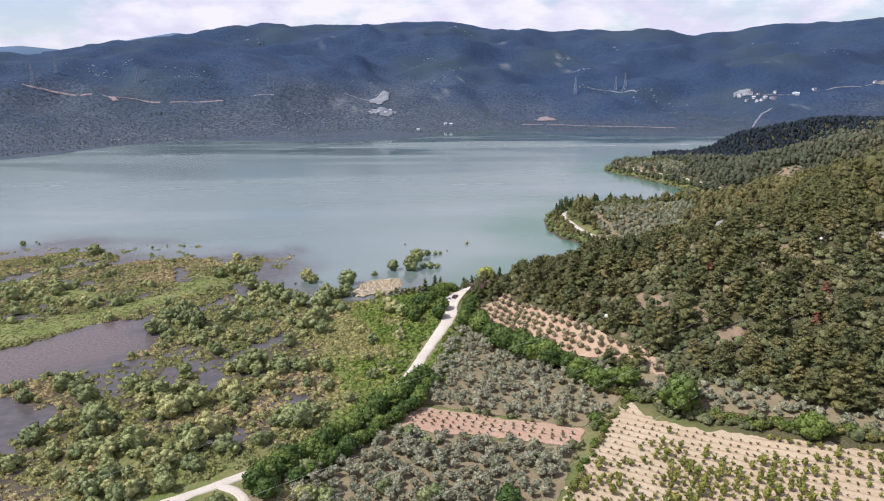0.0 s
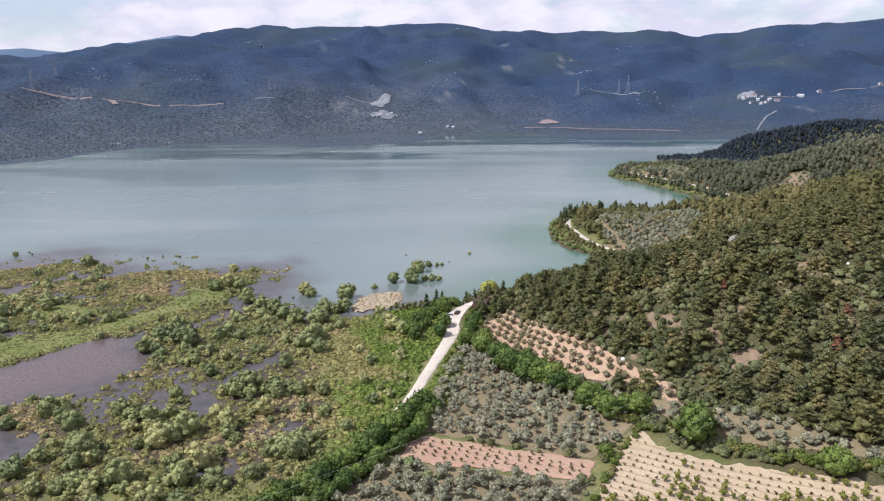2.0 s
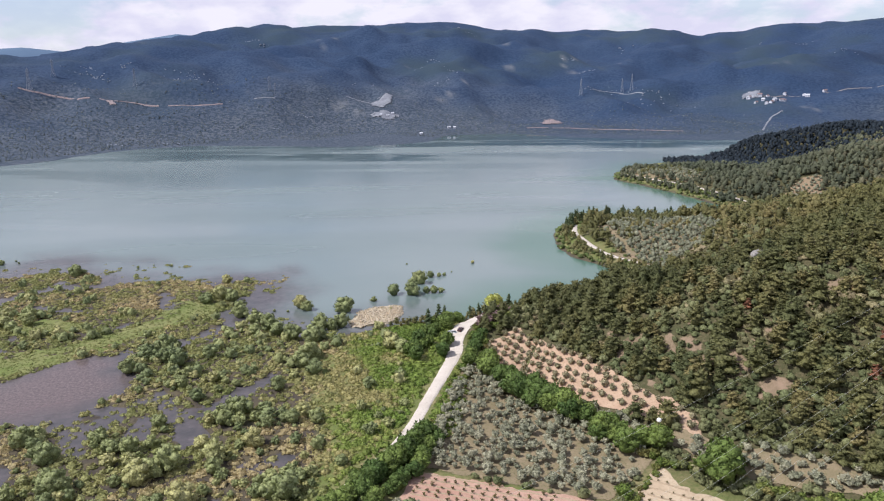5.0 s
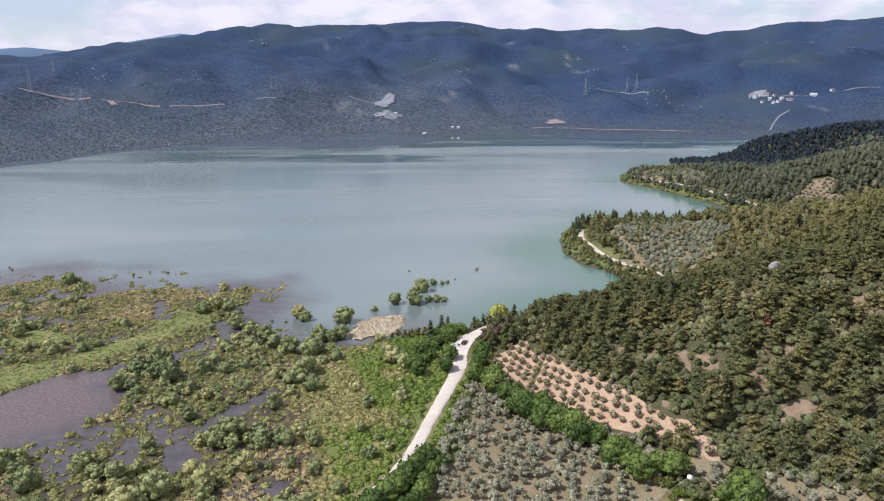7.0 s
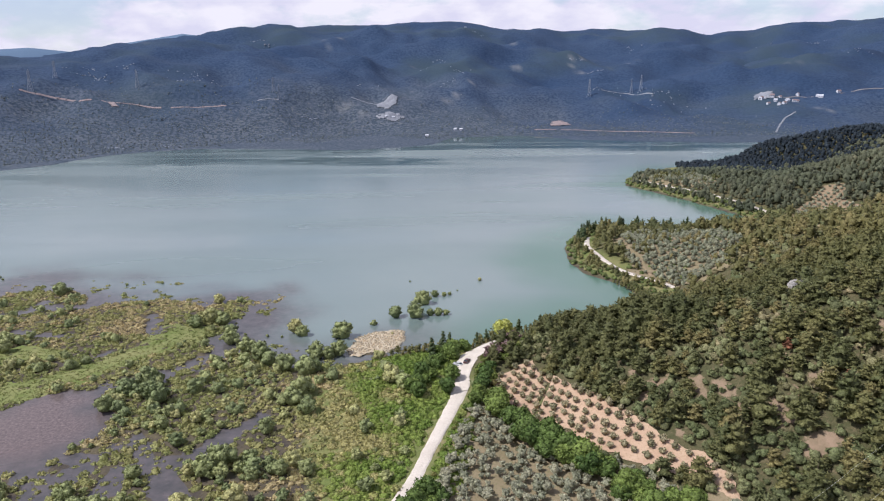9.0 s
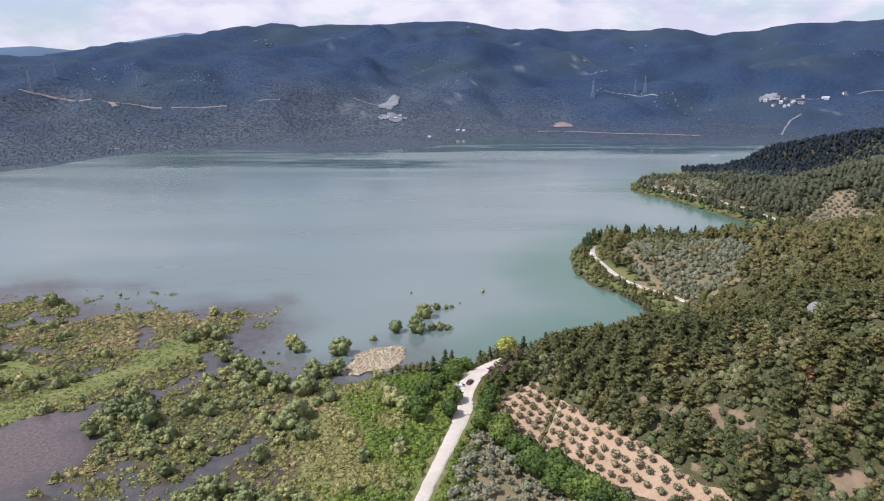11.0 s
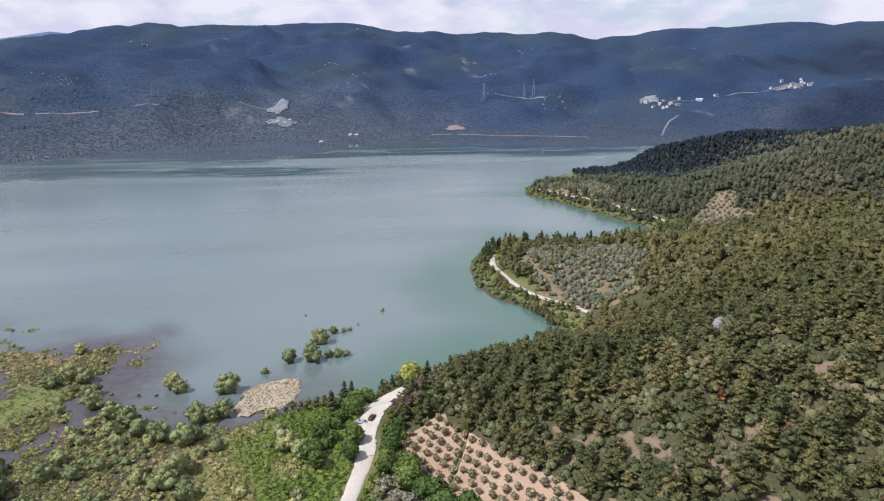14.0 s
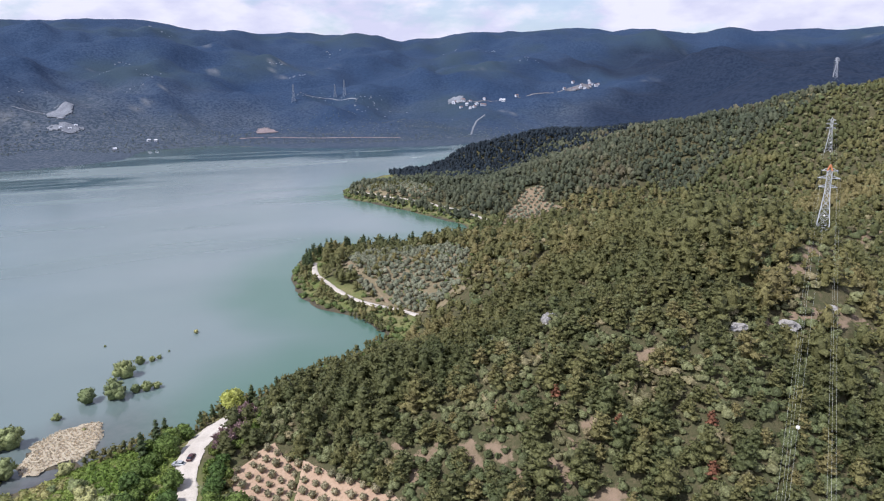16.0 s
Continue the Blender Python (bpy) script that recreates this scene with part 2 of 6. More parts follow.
HEDGE_STRIP = [(7, 296), (13, 287), (20, 270), (27, 256), (37, 247.5), (53, 231), (66, 215), (56, 203), (38, 224), (16, 252), (1, 284)]
REDFIELD = [(-11, 207), (40, 190), (37, 181), (-15, 192)]
TERRACE = [(10.3, 298.8), (17, 300.5), (27, 303), (35.3, 284), (42, 271), (48, 262), (54.5, 251), (60.5, 240), (67, 231), (72, 219), (71, 214), (60, 226), (53.4, 231.8), (45.4, 239.6), (36.9, 248.5), (27, 257), (21, 270), (13.5, 287)]
GROVE_A = [(-13, 208), (-6, 235), (2, 275), (8, 288), (24, 266), (42, 240), (58, 222), (58, 210), (40, 192), (-10, 209)]
GROVE_B = [(-44, 166), (-15, 191), (36, 180), (26, 152), (10, 118), (-60, 118), (-60, 150)]
GROVE_C = [(66, 219), (78.2, 208), (89.1, 203), (98.8, 195.5), (106, 189.5), (113, 184), (132, 176), (128, 171), (109.1, 178.3), (101.6, 183), (91.9, 188.6), (80.1, 195), (72, 201), (62, 212)]
GROVE_HEAD = [(116, 545), (147.9, 529.1), (165.6, 509.7), (174.1, 473.4), (156, 430), (142, 408), (124.1, 401.2), (116, 418), (104, 450), (100, 490), (106, 520)]
GROVE_FAR = [(195.2, 801.5), (215.8, 766), (235.2, 712.5), (255.7, 740.3), (247.5, 800.8), (216.7, 831.4)]
CLEARING = [(312.3, 657.6), (323.7, 656.2), (329.8, 645.2), (315.6, 631.1), (321.9, 615.0), (318.1, 602.3), (299.9, 597.4), (280.7, 596.3), (258.0, 594.5), (274.7, 619.8), (292.0, 634.5)]
ROAD = [(-84, 148), (-73, 155), (-57, 167), (-44, 179), (-30, 199), (-16, 224), (-8, 260), (-2, 284), (1, 298), (2.5, 313), (8, 328), (16, 337), (24, 340)]
ROAD_END = [(-3.9, 305.7), (-2.1, 313), (0.6, 323.9), (7.9, 339.3), (15.2, 342.5), (19.5, 341), (16, 329.8), (9.5, 322.4), (5.6, 310.4), (3.4, 301.9), (2.3, 290.4), (0, 291), (-1, 298)]
SPUR_TRACK = [(-61, 163), (-55, 160), (-51, 154), (-49, 146)]
HEAD_TRACK = [(91.1, 541.5), (83.6, 509.4), (87.2, 481.2), (93.9, 456), (101.8, 440.8), (109.7, 431.6), (117.5, 417.4)]
UPPER_TRACK = [(106.8, 515.1), (105.4, 484), (109.2, 466.8), (109.8, 440.7)]
FAR_TRACK = [(187.4, 819.7), (208.8, 765.1), (227.2, 715.6), (235.9, 688.3), (250.3, 636.8), (254.9, 607.6)]
HILL_PATH = [(305.1, 311.3), (274.8, 302.6), (244.5, 290), (209, 268.4), (193.8, 260.5)]
HILL_PATH_LOW = [(218.6, 236), (193.6, 243.4), (168.5, 246.8)]
SCARS = [(61.3, 261.9, 3.2), (72.8, 256, 3.5), (73.7, 248.5, 2.9), (80.7, 239.8, 3.2), (87.7, 234.6, 3.8), (94.9, 224.3, 3.2), (82.6, 258.4, 2.4), (94.9, 245.6, 2.4), (122.6, 245.3, 2.9), (99.7, 237.6, 2.7), (66, 262, 2.4), (78, 247, 2.4), (153.3, 239, 3.1), (137.6, 440.1, 7), (135.3, 492.6, 4), (141.5, 422.2, 5), (60, 261.3, 2.6), (57.4, 270.8, 1.8), (64, 240.6, 2.4), (70.9, 244.1, 2.8), (94.5, 237.9, 2.2), (169.6, 255.4, 2.6), (217, 246, 3.5)]


def scar(x, y):
    """Where bare soil shows between the trees."""
    out = 0.0
    for sx, sy, r in SCARS:
        out = np.maximum(out, smooth(1.15, 0.6, np.hypot(x - sx, y - sy) / (r * np.maximum(0.2, 1 + 1.5 * fbm(x * 0.55 + y * 0.2, y, 3.2, 3, 23)))))
    for line in (HILL_PATH, HILL_PATH_LOW):
        out = np.maximum(out, smooth(2.6, 1.0, along(x, y, line)[0] + 1.8 * fbm(x, y, 6, 3, 24)))
    return out


# ---------------------------------------------------------------- materials
def material(name, rough=0.8, spec=0.3):
    m = bpy.data.materials.new(name)
    m.use_nodes = True
    nt = m.node_tree
    p = nt.nodes["Principled BSDF"]
    p.inputs["Roughness"].default_value = rough
    p.inputs["Specular IOR Level"].default_value = spec
    return m, nt, p


def node(nt, kind, **values):
    n = nt.nodes.new(kind)
    for key, v in values.items():
        n.inputs[key.replace("_", " ")].default_value = v
    return n


def noise_fac(nt, scale, detail=4.0, lo=0.35, hi=0.65, rough=0.6):
    """A noise in metres, stretched between lo and hi."""
    c = nt.nodes.new("ShaderNodeNewGeometry")
    n = node(nt, "ShaderNodeTexNoise", Scale=1.0 / scale, Detail=detail, Roughness=rough)
    nt.links.new(c.outputs["Position"], n.inputs["Vector"])
    r = nt.nodes.new("ShaderNodeMapRange")
    r.inputs["From Min"].default_value, r.inputs["From Max"].default_value = lo, hi
    nt.links.new(n.outputs["Fac"], r.inputs["Value"])
    return r.outputs["Result"]


def blend(nt, fac, a, b):
    """Mix of two colours; each is a tuple or a socket."""
    m = nt.nodes.new("ShaderNodeMix")
    m.data_type = "RGBA"
    for socket, v in ((m.inputs[0], fac), (m.inputs[6], a), (m.inputs[7], b)):
        if isinstance(v, (int, float)):
            socket.default_value = v
        elif isinstance(v, tuple):
            socket.default_value = (*v, 1)
        else:
            nt.links.new(v, socket)
    return m.outputs[2]


def attribute(nt, name):
    a = nt.nodes.new("ShaderNodeAttribute")
    a.attribute_name = name
    return a.outputs["Fac"]


def bump(nt, p, fac, distance, strength=1.0):
    b = node(nt, "ShaderNodeBump", Strength=strength, Distance=distance)
    nt.links.new(fac, b.inputs["Height"])
    nt.links.new(b.outputs["Normal"], p.inputs["Normal"])


def soil(name, a, b, c, size=3.0, relief=0.15):
    m, nt, p = material(name, 0.95, 0.1)
    col = blend(nt, noise_fac(nt, size * 4), a, b)
    col = blend(nt, noise_fac(nt, size * 0.35, 6, 0.5, 0.75), col, c)
    nt.links.new(col, p.inputs["Base Color"])
    bump(nt, p, noise_fac(nt, 0.6, 5, 0.2, 0.8), relief)
    return m


def foliage(name, dark, light, odd=None, through_light=0.25, loose=True, grain=0.45, vary=0.32):
    """Leaves: a tone for each plant, another for each tuft."""
    m, nt, p = material(name, 0.65, 0.25)
    g = nt.nodes.new("ShaderNodeNewGeometry")
    if loose:
        tone = nt.nodes.new("ShaderNodeObjectInfo").outputs["Random"]
    else:
        tone = attribute(nt, "tint")
    half = blend(nt, tone, dark, light)
    if odd:
        pick = nt.nodes.new("ShaderNodeMapRange")
        pick.inputs["From Min"].default_value, pick.inputs["From Max"].default_value = 0.75, 1.0
        nt.links.new(tone, pick.inputs["Value"])
        half = blend(nt, pick.outputs["Result"], half, odd)
    scale = nt.nodes.new("ShaderNodeMapRange")
    scale.inputs["To Min"].default_value, scale.inputs["To Max"].default_value = 1 - vary, 1 + vary
    nt.links.new(g.outputs["Random Per Island"], scale.inputs["Value"])
    mul = nt.nodes.new("ShaderNodeVectorMath")
    mul.operation = "SCALE"
    nt.links.new(half, mul.inputs[0])
    nt.links.new(scale.outputs["Result"], mul.inputs["Scale"])
    leafy = blend(nt, noise_fac(nt, grain, 3, 0.36, 0.64, 0.7), (0.55, 0.55, 0.52), (1.36, 1.36, 1.36))
    fine = nt.nodes.new("ShaderNodeVectorMath")
    fine.operation = "MULTIPLY"
    nt.links.new(mul.outputs["Vector"], fine.inputs[0])
    nt.links.new(leafy, fine.inputs[1])
    mul = fine
    nt.links.new(mul.outputs["Vector"], p.inputs["Base Color"])
    bump(nt, p, noise_fac(nt, grain * 1.3, 3, 0.3, 0.7), grain * 0.3)
    out = nt.nodes["Material Output"]
    t = nt.nodes.new("ShaderNodeBsdfTranslucent")
    nt.links.new(mul.outputs["Vector"], t.inputs["Color"])
    mx = nt.nodes.new("ShaderNodeMixShader")
    mx.inputs[0].default_value = through_light
    nt.links.new(p.outputs[0], mx.inputs[1])
    nt.links.new(t.outputs[0], mx.inputs[2])
    nt.links.new(mx.outputs[0], out.inputs["Surface"])
    return m


def plain(name, colour, rough=0.6, metal=0.0, size=0.4, vary=0.25):
    m, nt, p = material(name, rough, 0.4)
    col = blend(nt, noise_fac(nt, size, 5), tuple(v * (1 - vary) for v in colour), tuple(min(1, v * (1 + vary)) for v in colour))
    nt.links.new(col, p.inputs["Base Color"])
    p.inputs["Metallic"].default_value = metal
    return m


def ground_material():
    m, nt, p = material("ground_cover", 0.95, 0.1)
    grass = blend(nt, noise_fac(nt, 16), (0.14, 0.168, 0.055), (0.235, 0.205, 0.105))
    grass = blend(nt, noise_fac(nt, 1.3, 6, 0.45, 0.7), grass, (0.11, 0.145, 0.045))
    litter = blend(nt, noise_fac(nt, 9), (0.105, 0.092, 0.050), (0.072, 0.076, 0.038))
    litter = blend(nt, noise_fac(nt, 2.2, 6, 0.48, 0.66, 0.7), litter, (0.150, 0.120, 0.074))
    litter = blend(nt, noise_fac(nt, 0.7, 4, 0.45, 0.65), litter, (0.070, 0.072, 0.036))
    torn = nt.nodes.new("ShaderNodeMath")
    torn.operation = "MULTIPLY_ADD"
    torn.inputs[1].default_value = 1.9
    nt.links.new(attribute(nt, "scar"), torn.inputs[0])
    nt.links.new(noise_fac(nt, 1.5, 6, 0.7, 0.3, 0.7), torn.inputs[2])
    patchy = nt.nodes.new("ShaderNodeMapRange")
    patchy.inputs["From Min"].default_value, patchy.inputs["From Max"].default_value = 1.15, 1.6
    nt.links.new(torn.outputs[0], patchy.inputs["Value"])
    litter = blend(nt, patchy.outputs["Result"], litter, blend(nt, noise_fac(nt, 3), (0.27, 0.198, 0.140), (0.195, 0.150, 0.098)))
    mud = blend(nt, noise_fac(nt, 5), (0.060, 0.052, 0.048), (0.115, 0.098, 0.062))
    # Blue haze of the distance is mixed into the far scrub and wood colours.
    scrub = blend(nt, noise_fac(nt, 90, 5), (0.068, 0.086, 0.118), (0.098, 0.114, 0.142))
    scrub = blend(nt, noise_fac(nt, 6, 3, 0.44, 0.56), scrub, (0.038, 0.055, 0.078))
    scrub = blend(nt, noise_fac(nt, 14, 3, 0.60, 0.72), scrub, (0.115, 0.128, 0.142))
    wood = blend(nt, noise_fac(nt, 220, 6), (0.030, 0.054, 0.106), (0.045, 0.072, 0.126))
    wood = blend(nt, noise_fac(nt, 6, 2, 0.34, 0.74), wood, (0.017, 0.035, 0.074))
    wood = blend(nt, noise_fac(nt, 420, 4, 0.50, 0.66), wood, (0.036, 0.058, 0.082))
    # Dark conifers, with the cloud shade over the eastern slopes put into the colour.
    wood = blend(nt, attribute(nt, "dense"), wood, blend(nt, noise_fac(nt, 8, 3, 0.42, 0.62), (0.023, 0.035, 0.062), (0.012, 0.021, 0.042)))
    scrub = blend(nt, attribute(nt, "high_shaded"), scrub, wood)
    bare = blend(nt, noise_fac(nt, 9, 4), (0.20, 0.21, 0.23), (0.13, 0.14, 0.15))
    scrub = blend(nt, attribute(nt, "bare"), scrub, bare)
    # The rearmost range is paled by haze painted into its base colour.
    scrub = blend(nt, attribute(nt, "distance_haze"), scrub, (0.10, 0.155, 0.235))
    col = blend(nt, attribute(nt, "forest"), grass, litter)
    col = blend(nt, attribute(nt, "wet"), col, mud)
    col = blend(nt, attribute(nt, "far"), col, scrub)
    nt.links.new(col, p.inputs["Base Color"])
    relief = nt.nodes.new("ShaderNodeMix")
    nt.links.new(attribute(nt, "far"), relief.inputs[0])
    nt.links.new(noise_fac(nt, 1.0, 5, 0.2, 0.8), relief.inputs[2])
    crowns = nt.nodes.new("ShaderNodeMath")
    crowns.operation = "MULTIPLY"
    crowns.inputs[1].default_value = 2.6
    nt.links.new(noise_fac(nt, 7, 3, 0.3, 0.7), crowns.inputs[0])
    nt.links.new(crowns.outputs[0], relief.inputs[3])
    bump(nt, p, relief.outputs[0], 0.3)
    return m


def water_material():
    m, nt, p = material("lake_water", 0.08, 0.5)
    p.inputs["IOR"].default_value = 1.33
    col = blend(nt, noise_fac(nt, 260, 4), (0.132, 0.178, 0.175), (0.154, 0.202, 0.196))
    # The dark reflection of the far hills is painted into the calm water's colour.
    col = blend(nt, attribute(nt, "lee_mirror"), col, (0.060, 0.098, 0.095))
    # Green that the wooded shore reflects is painted in close to land.
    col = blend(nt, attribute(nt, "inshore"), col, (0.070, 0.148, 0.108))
    pool = blend(nt, noise_fac(nt, 5, 6, 0.3, 0.7, 0.7), (0.034, 0.029, 0.033), (0.112, 0.086, 0.092))
    col = blend(nt, attribute(nt, "shallow"), col, pool)
    silt = blend(nt, noise_fac(nt, 1.1, 8, 0.40, 0.68, 0.8), (0.078, 0.060, 0.062), (0.20, 0.158, 0.152))
    col = blend(nt, attribute(nt, "pan"), col, silt)
    nt.links.new(col, p.inputs["Base Color"])
    film = nt.nodes.new("ShaderNodeMapRange")
    film.inputs["To Min"].default_value, film.inputs["To Max"].default_value = 0.7, 0.22
    nt.links.new(attribute(nt, "shallow"), film.inputs["Value"])
    nt.links.new(film.outputs["Result"], p.inputs["Specular IOR Level"])
    r = nt.nodes.new("ShaderNodeMapRange")
    r.inputs["To Min"].default_value, r.inputs["To Max"].default_value = 0.16, 0.30
    g = nt.nodes.new("ShaderNodeNewGeometry")
    stretch = nt.nodes.new("ShaderNodeMapping")
    stretch.inputs["Scale"].default_value = (0.0020, 0.0085, 1)
    stretch.inputs["Rotation"].default_value = (0, 0, 0.12)
    n = node(nt, "ShaderNodeTexNoise", Scale=1.0, Detail=6.0, Distortion=0.9)
    nt.links.new(g.outputs["Position"], stretch.inputs["Vector"])
    nt.links.new(stretch.outputs["Vector"], n.inputs["Vector"])
    sharp = nt.nodes.new("ShaderNodeMapRange")
    sharp.inputs["From Min"].default_value, sharp.inputs["From Max"].default_value = 0.42, 0.66
    nt.links.new(n.outputs["Fac"], sharp.inputs["Value"])
    nt.links.new(sharp.outputs["Result"], r.inputs["Value"])
    calm = nt.nodes.new("ShaderNodeMix")
    nt.links.new(attribute(nt, "lee_mirror"), calm.inputs[0])
    nt.links.new(r.outputs["Result"], calm.inputs[2])
    calm.inputs[3].default_value = 0.05
    nt.links.new(calm.outputs[0], p.inputs["Roughness"])
    bump(nt, p, noise_fac(nt, 1.6, 4, 0.2, 0.8), 0.03, 0.25)
    return m


GROUND = ground_material()
WATER = water_material()
GRAVEL = soil("pale_gravel", (0.50, 0.45, 0.39), (0.58, 0.53, 0.47), (0.40, 0.35, 0.30), 1.5, 0.06)
BEIGE = soil("beige_soil", (0.43, 0.335, 0.235), (0.49, 0.40, 0.29), (0.35, 0.285, 0.185), 2.5)
RED = soil("red_soil", (0.40, 0.245, 0.185), (0.46, 0.31, 0.24), (0.33, 0.215, 0.15), 2.5)
ORANGE = soil("orange_soil", (0.40, 0.275, 0.195), (0.46, 0.335, 0.24), (0.31, 0.225, 0.14), 2.0)
EARTH = soil("grove_earth", (0.205, 0.170, 0.105), (0.265, 0.212, 0.140), (0.130, 0.135, 0.062), 2.0)
FARTAN = soil("far_tan_earth", (0.16, 0.155, 0.165), (0.22, 0.21, 0.22), (0.10, 0.105, 0.12), 9.0)
SANDY = soil("dry_clearing_soil", (0.235, 0.175, 0.115), (0.30, 0.225, 0.15), (0.15, 0.135, 0.075), 3.0)
TURF = soil("meadow_grass", (0.135, 0.172, 0.052), (0.225, 0.225, 0.10), (0.11, 0.138, 0.05), 3.0)
# Darker than the beige soil: the ridges' shading is put into the colour.
RIDGE = soil("shaded_ridge_soil", (0.33, 0.255, 0.175), (0.39, 0.31, 0.22), (0.22, 0.19, 0.115), 1.0)
SCREE = soil("quarry_rubble", (0.19, 0.205, 0.24), (0.29, 0.305, 0.34), (0.10, 0.12, 0.15), 8.0, 0.8)
PINKCUT = soil("red_road_cut", (0.255, 0.20, 0.205), (0.33, 0.275, 0.275), (0.12, 0.12, 0.135), 8.0, 0.8)
ROCK = soil("pale_limestone", (0.33, 0.315, 0.30), (0.42, 0.40, 0.38), (0.20, 0.19, 0.18), 1.5, 0.3)
BARK = plain("bark", (0.13, 0.10, 0.07), 0.9)
STEEL = plain("galvanised_steel", (0.55, 0.57, 0.60), 0.5, 0.3)
REDSTEEL = plain("red_oxide_steel", (0.55, 0.22, 0.10), 0.6)
WIRE = plain("aluminium_wire", (0.50, 0.51, 0.44), 0.6)
# Duller and bluer than the near steel, for the far pylons.
DULLSTEEL = plain("blue_grey_steel", (0.24, 0.27, 0.32), 0.7)
WHITE = plain("white_plastic", (0.80, 0.80, 0.78), 0.4)
PLASTER = plain("pale_plaster", (0.54, 0.56, 0.62), 0.8, 0.0, 2.0)
TILE = plain("clay_roof_tile", (0.22, 0.16, 0.16), 0.8, 0.0, 1.0)
GLASS = plain("dark_glass", (0.03, 0.04, 0.05), 0.1)
TYRE = plain("tyre_rubber", (0.03, 0.03, 0.03), 0.9)
REDPAINT = plain("dark_red_car_paint", (0.07, 0.022, 0.025), 0.3)
GREYPAINT = plain("dark_grey_car_paint", (0.08, 0.08, 0.09), 0.3)
SILVER = plain("silver_car_paint", (0.34, 0.35, 0.37), 0.4)
PINE_TONES = ((0.098, 0.112, 0.046), (0.192, 0.179, 0.070), (0.230, 0.198, 0.086))
PINE = foliage("pine_needles", *PINE_TONES, through_light=0.18, vary=0.17)
PINE_MASS = foliage("pine_needles_mass", *PINE_TONES, through_light=0.28, loose=False, vary=0.17)
PINE_RED = foliage("withered_needles", (0.22, 0.10, 0.06), (0.26, 0.12, 0.07))
# Pine colour darkened and blued to stand for cloud shade on that headland.
PINE_FAR = foliage("cloud_shaded_pine_mass", (0.015, 0.025, 0.037), (0.025, 0.037, 0.049), loose=False)
# Pine tones cooled for the haze of distance, which sits in the leaf colour.
PINE_HAZE = foliage("pine_needles_haze_mass", (0.070, 0.086, 0.054), (0.126, 0.132, 0.080), (0.165, 0.145, 0.090), loose=False)
SHORE_GREEN = foliage("fresh_shore_leaves_mass", (0.098, 0.138, 0.042), (0.175, 0.208, 0.070), (0.205, 0.190, 0.088), loose=False)
SHRUB_TONES = ((0.125, 0.150, 0.066), (0.225, 0.228, 0.112), (0.28, 0.235, 0.135))
SHRUB_MASS = foliage("maquis_leaves_mass", *SHRUB_TONES, loose=False)
OLIVE_TONES = ((0.225, 0.238, 0.162), (0.360, 0.350, 0.248))
OLIVE = foliage("olive_leaves", *OLIVE_TONES)
OLIVE_MASS = foliage("olive_leaves_mass", *OLIVE_TONES, loose=False)
DUSKY = foliage("dusky_olive_leaves", (0.27, 0.255, 0.155), (0.38, 0.335, 0.215))
WILLOW_TONES = ((0.145, 0.180, 0.080), (0.292, 0.314, 0.132), (0.345, 0.330, 0.146))
WILLOW = foliage("marsh_bush_leaves", *WILLOW_TONES, through_light=0.06, vary=0.25)
WILLOW_MASS = foliage("marsh_bush_leaves_mass", *WILLOW_TONES, through_light=0.06, loose=False, vary=0.25)
TUSSOCK_MASS = foliage("marsh_sedge_mass", (0.215, 0.245, 0.085), (0.365, 0.340, 0.145), (0.44, 0.362, 0.195), loose=False, vary=0.16)
WEED_MASS = foliage("green_weed_mass", (0.150, 0.225, 0.042), (0.255, 0.305, 0.078), (0.36, 0.33, 0.14), loose=False, vary=0.18)
REED_MASS = foliage("meadow_reed_mass", (0.185, 0.230, 0.072), (0.300, 0.305, 0.125), loose=False)
STRAW_MASS = foliage("straw_reed_mass", (0.66, 0.57, 0.45), (0.74, 0.66, 0.54), loose=False, vary=0.12, through_light=0.5)
BROAD_TONES = ((0.060, 0.106, 0.027), (0.148, 0.200, 0.048))
BROAD = foliage("broad_leaves", *BROAD_TONES, through_light=0.15)
YOUNG = foliage("sapling_leaves", (0.185, 0.208, 0.052), (0.285, 0.278, 0.078))
TWIG = foliage("bare_vine_twigs", (0.14, 0.115, 0.06), (0.18, 0.16, 0.07))
PURPLE = foliage("leafless_purple_twigs", (0.25, 0.165, 0.165), (0.31, 0.215, 0.21))
LIME = foliage("lime_leaves", (0.38, 0.40, 0.10), (0.40, 0.42, 0.11))
# The blue-grey of the haze over the far slopes is in this leaf colour.
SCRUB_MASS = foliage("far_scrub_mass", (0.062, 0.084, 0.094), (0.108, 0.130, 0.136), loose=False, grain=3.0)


# ---------------------------------------------------------------- mesh helpers
def mesh_from(name, verts, faces, mat, attrs=None, smooth_shade=False):
    """A mesh from arrays of vertices and of triangles or quads."""
    faces = np.asarray(faces, np.int32)
    k = faces.shape[1]
    me = bpy.data.meshes.new(name)
    me.vertices.add(len(verts))
    me.vertices.foreach_set("co", np.asarray(verts, np.float32).ravel())
    me.loops.add(faces.size)
    me.loops.foreach_set("vertex_index", faces.ravel())
    me.polygons.add(len(faces))
    me.polygons.foreach_set("loop_start", np.arange(0, faces.size, k, dtype=np.int32))
    me.polygons.foreach_set("use_smooth", np.full(len(faces), smooth_shade))
    for key, val in (attrs or {}).items():
        a = me.attributes.new(key, "FLOAT", "POINT")
        a.data.foreach_set("value", np.asarray(val, np.float32))
    me.materials.append(mat)
    me.update(calc_edges=True)
    return me


def part(name, me, parent, label="", m=None):
    ob = new(name, me)
    ob.parent = parent
    if m is not None:
        ob.matrix_basis = m
    if label:
        ob["label"] = label
    return ob


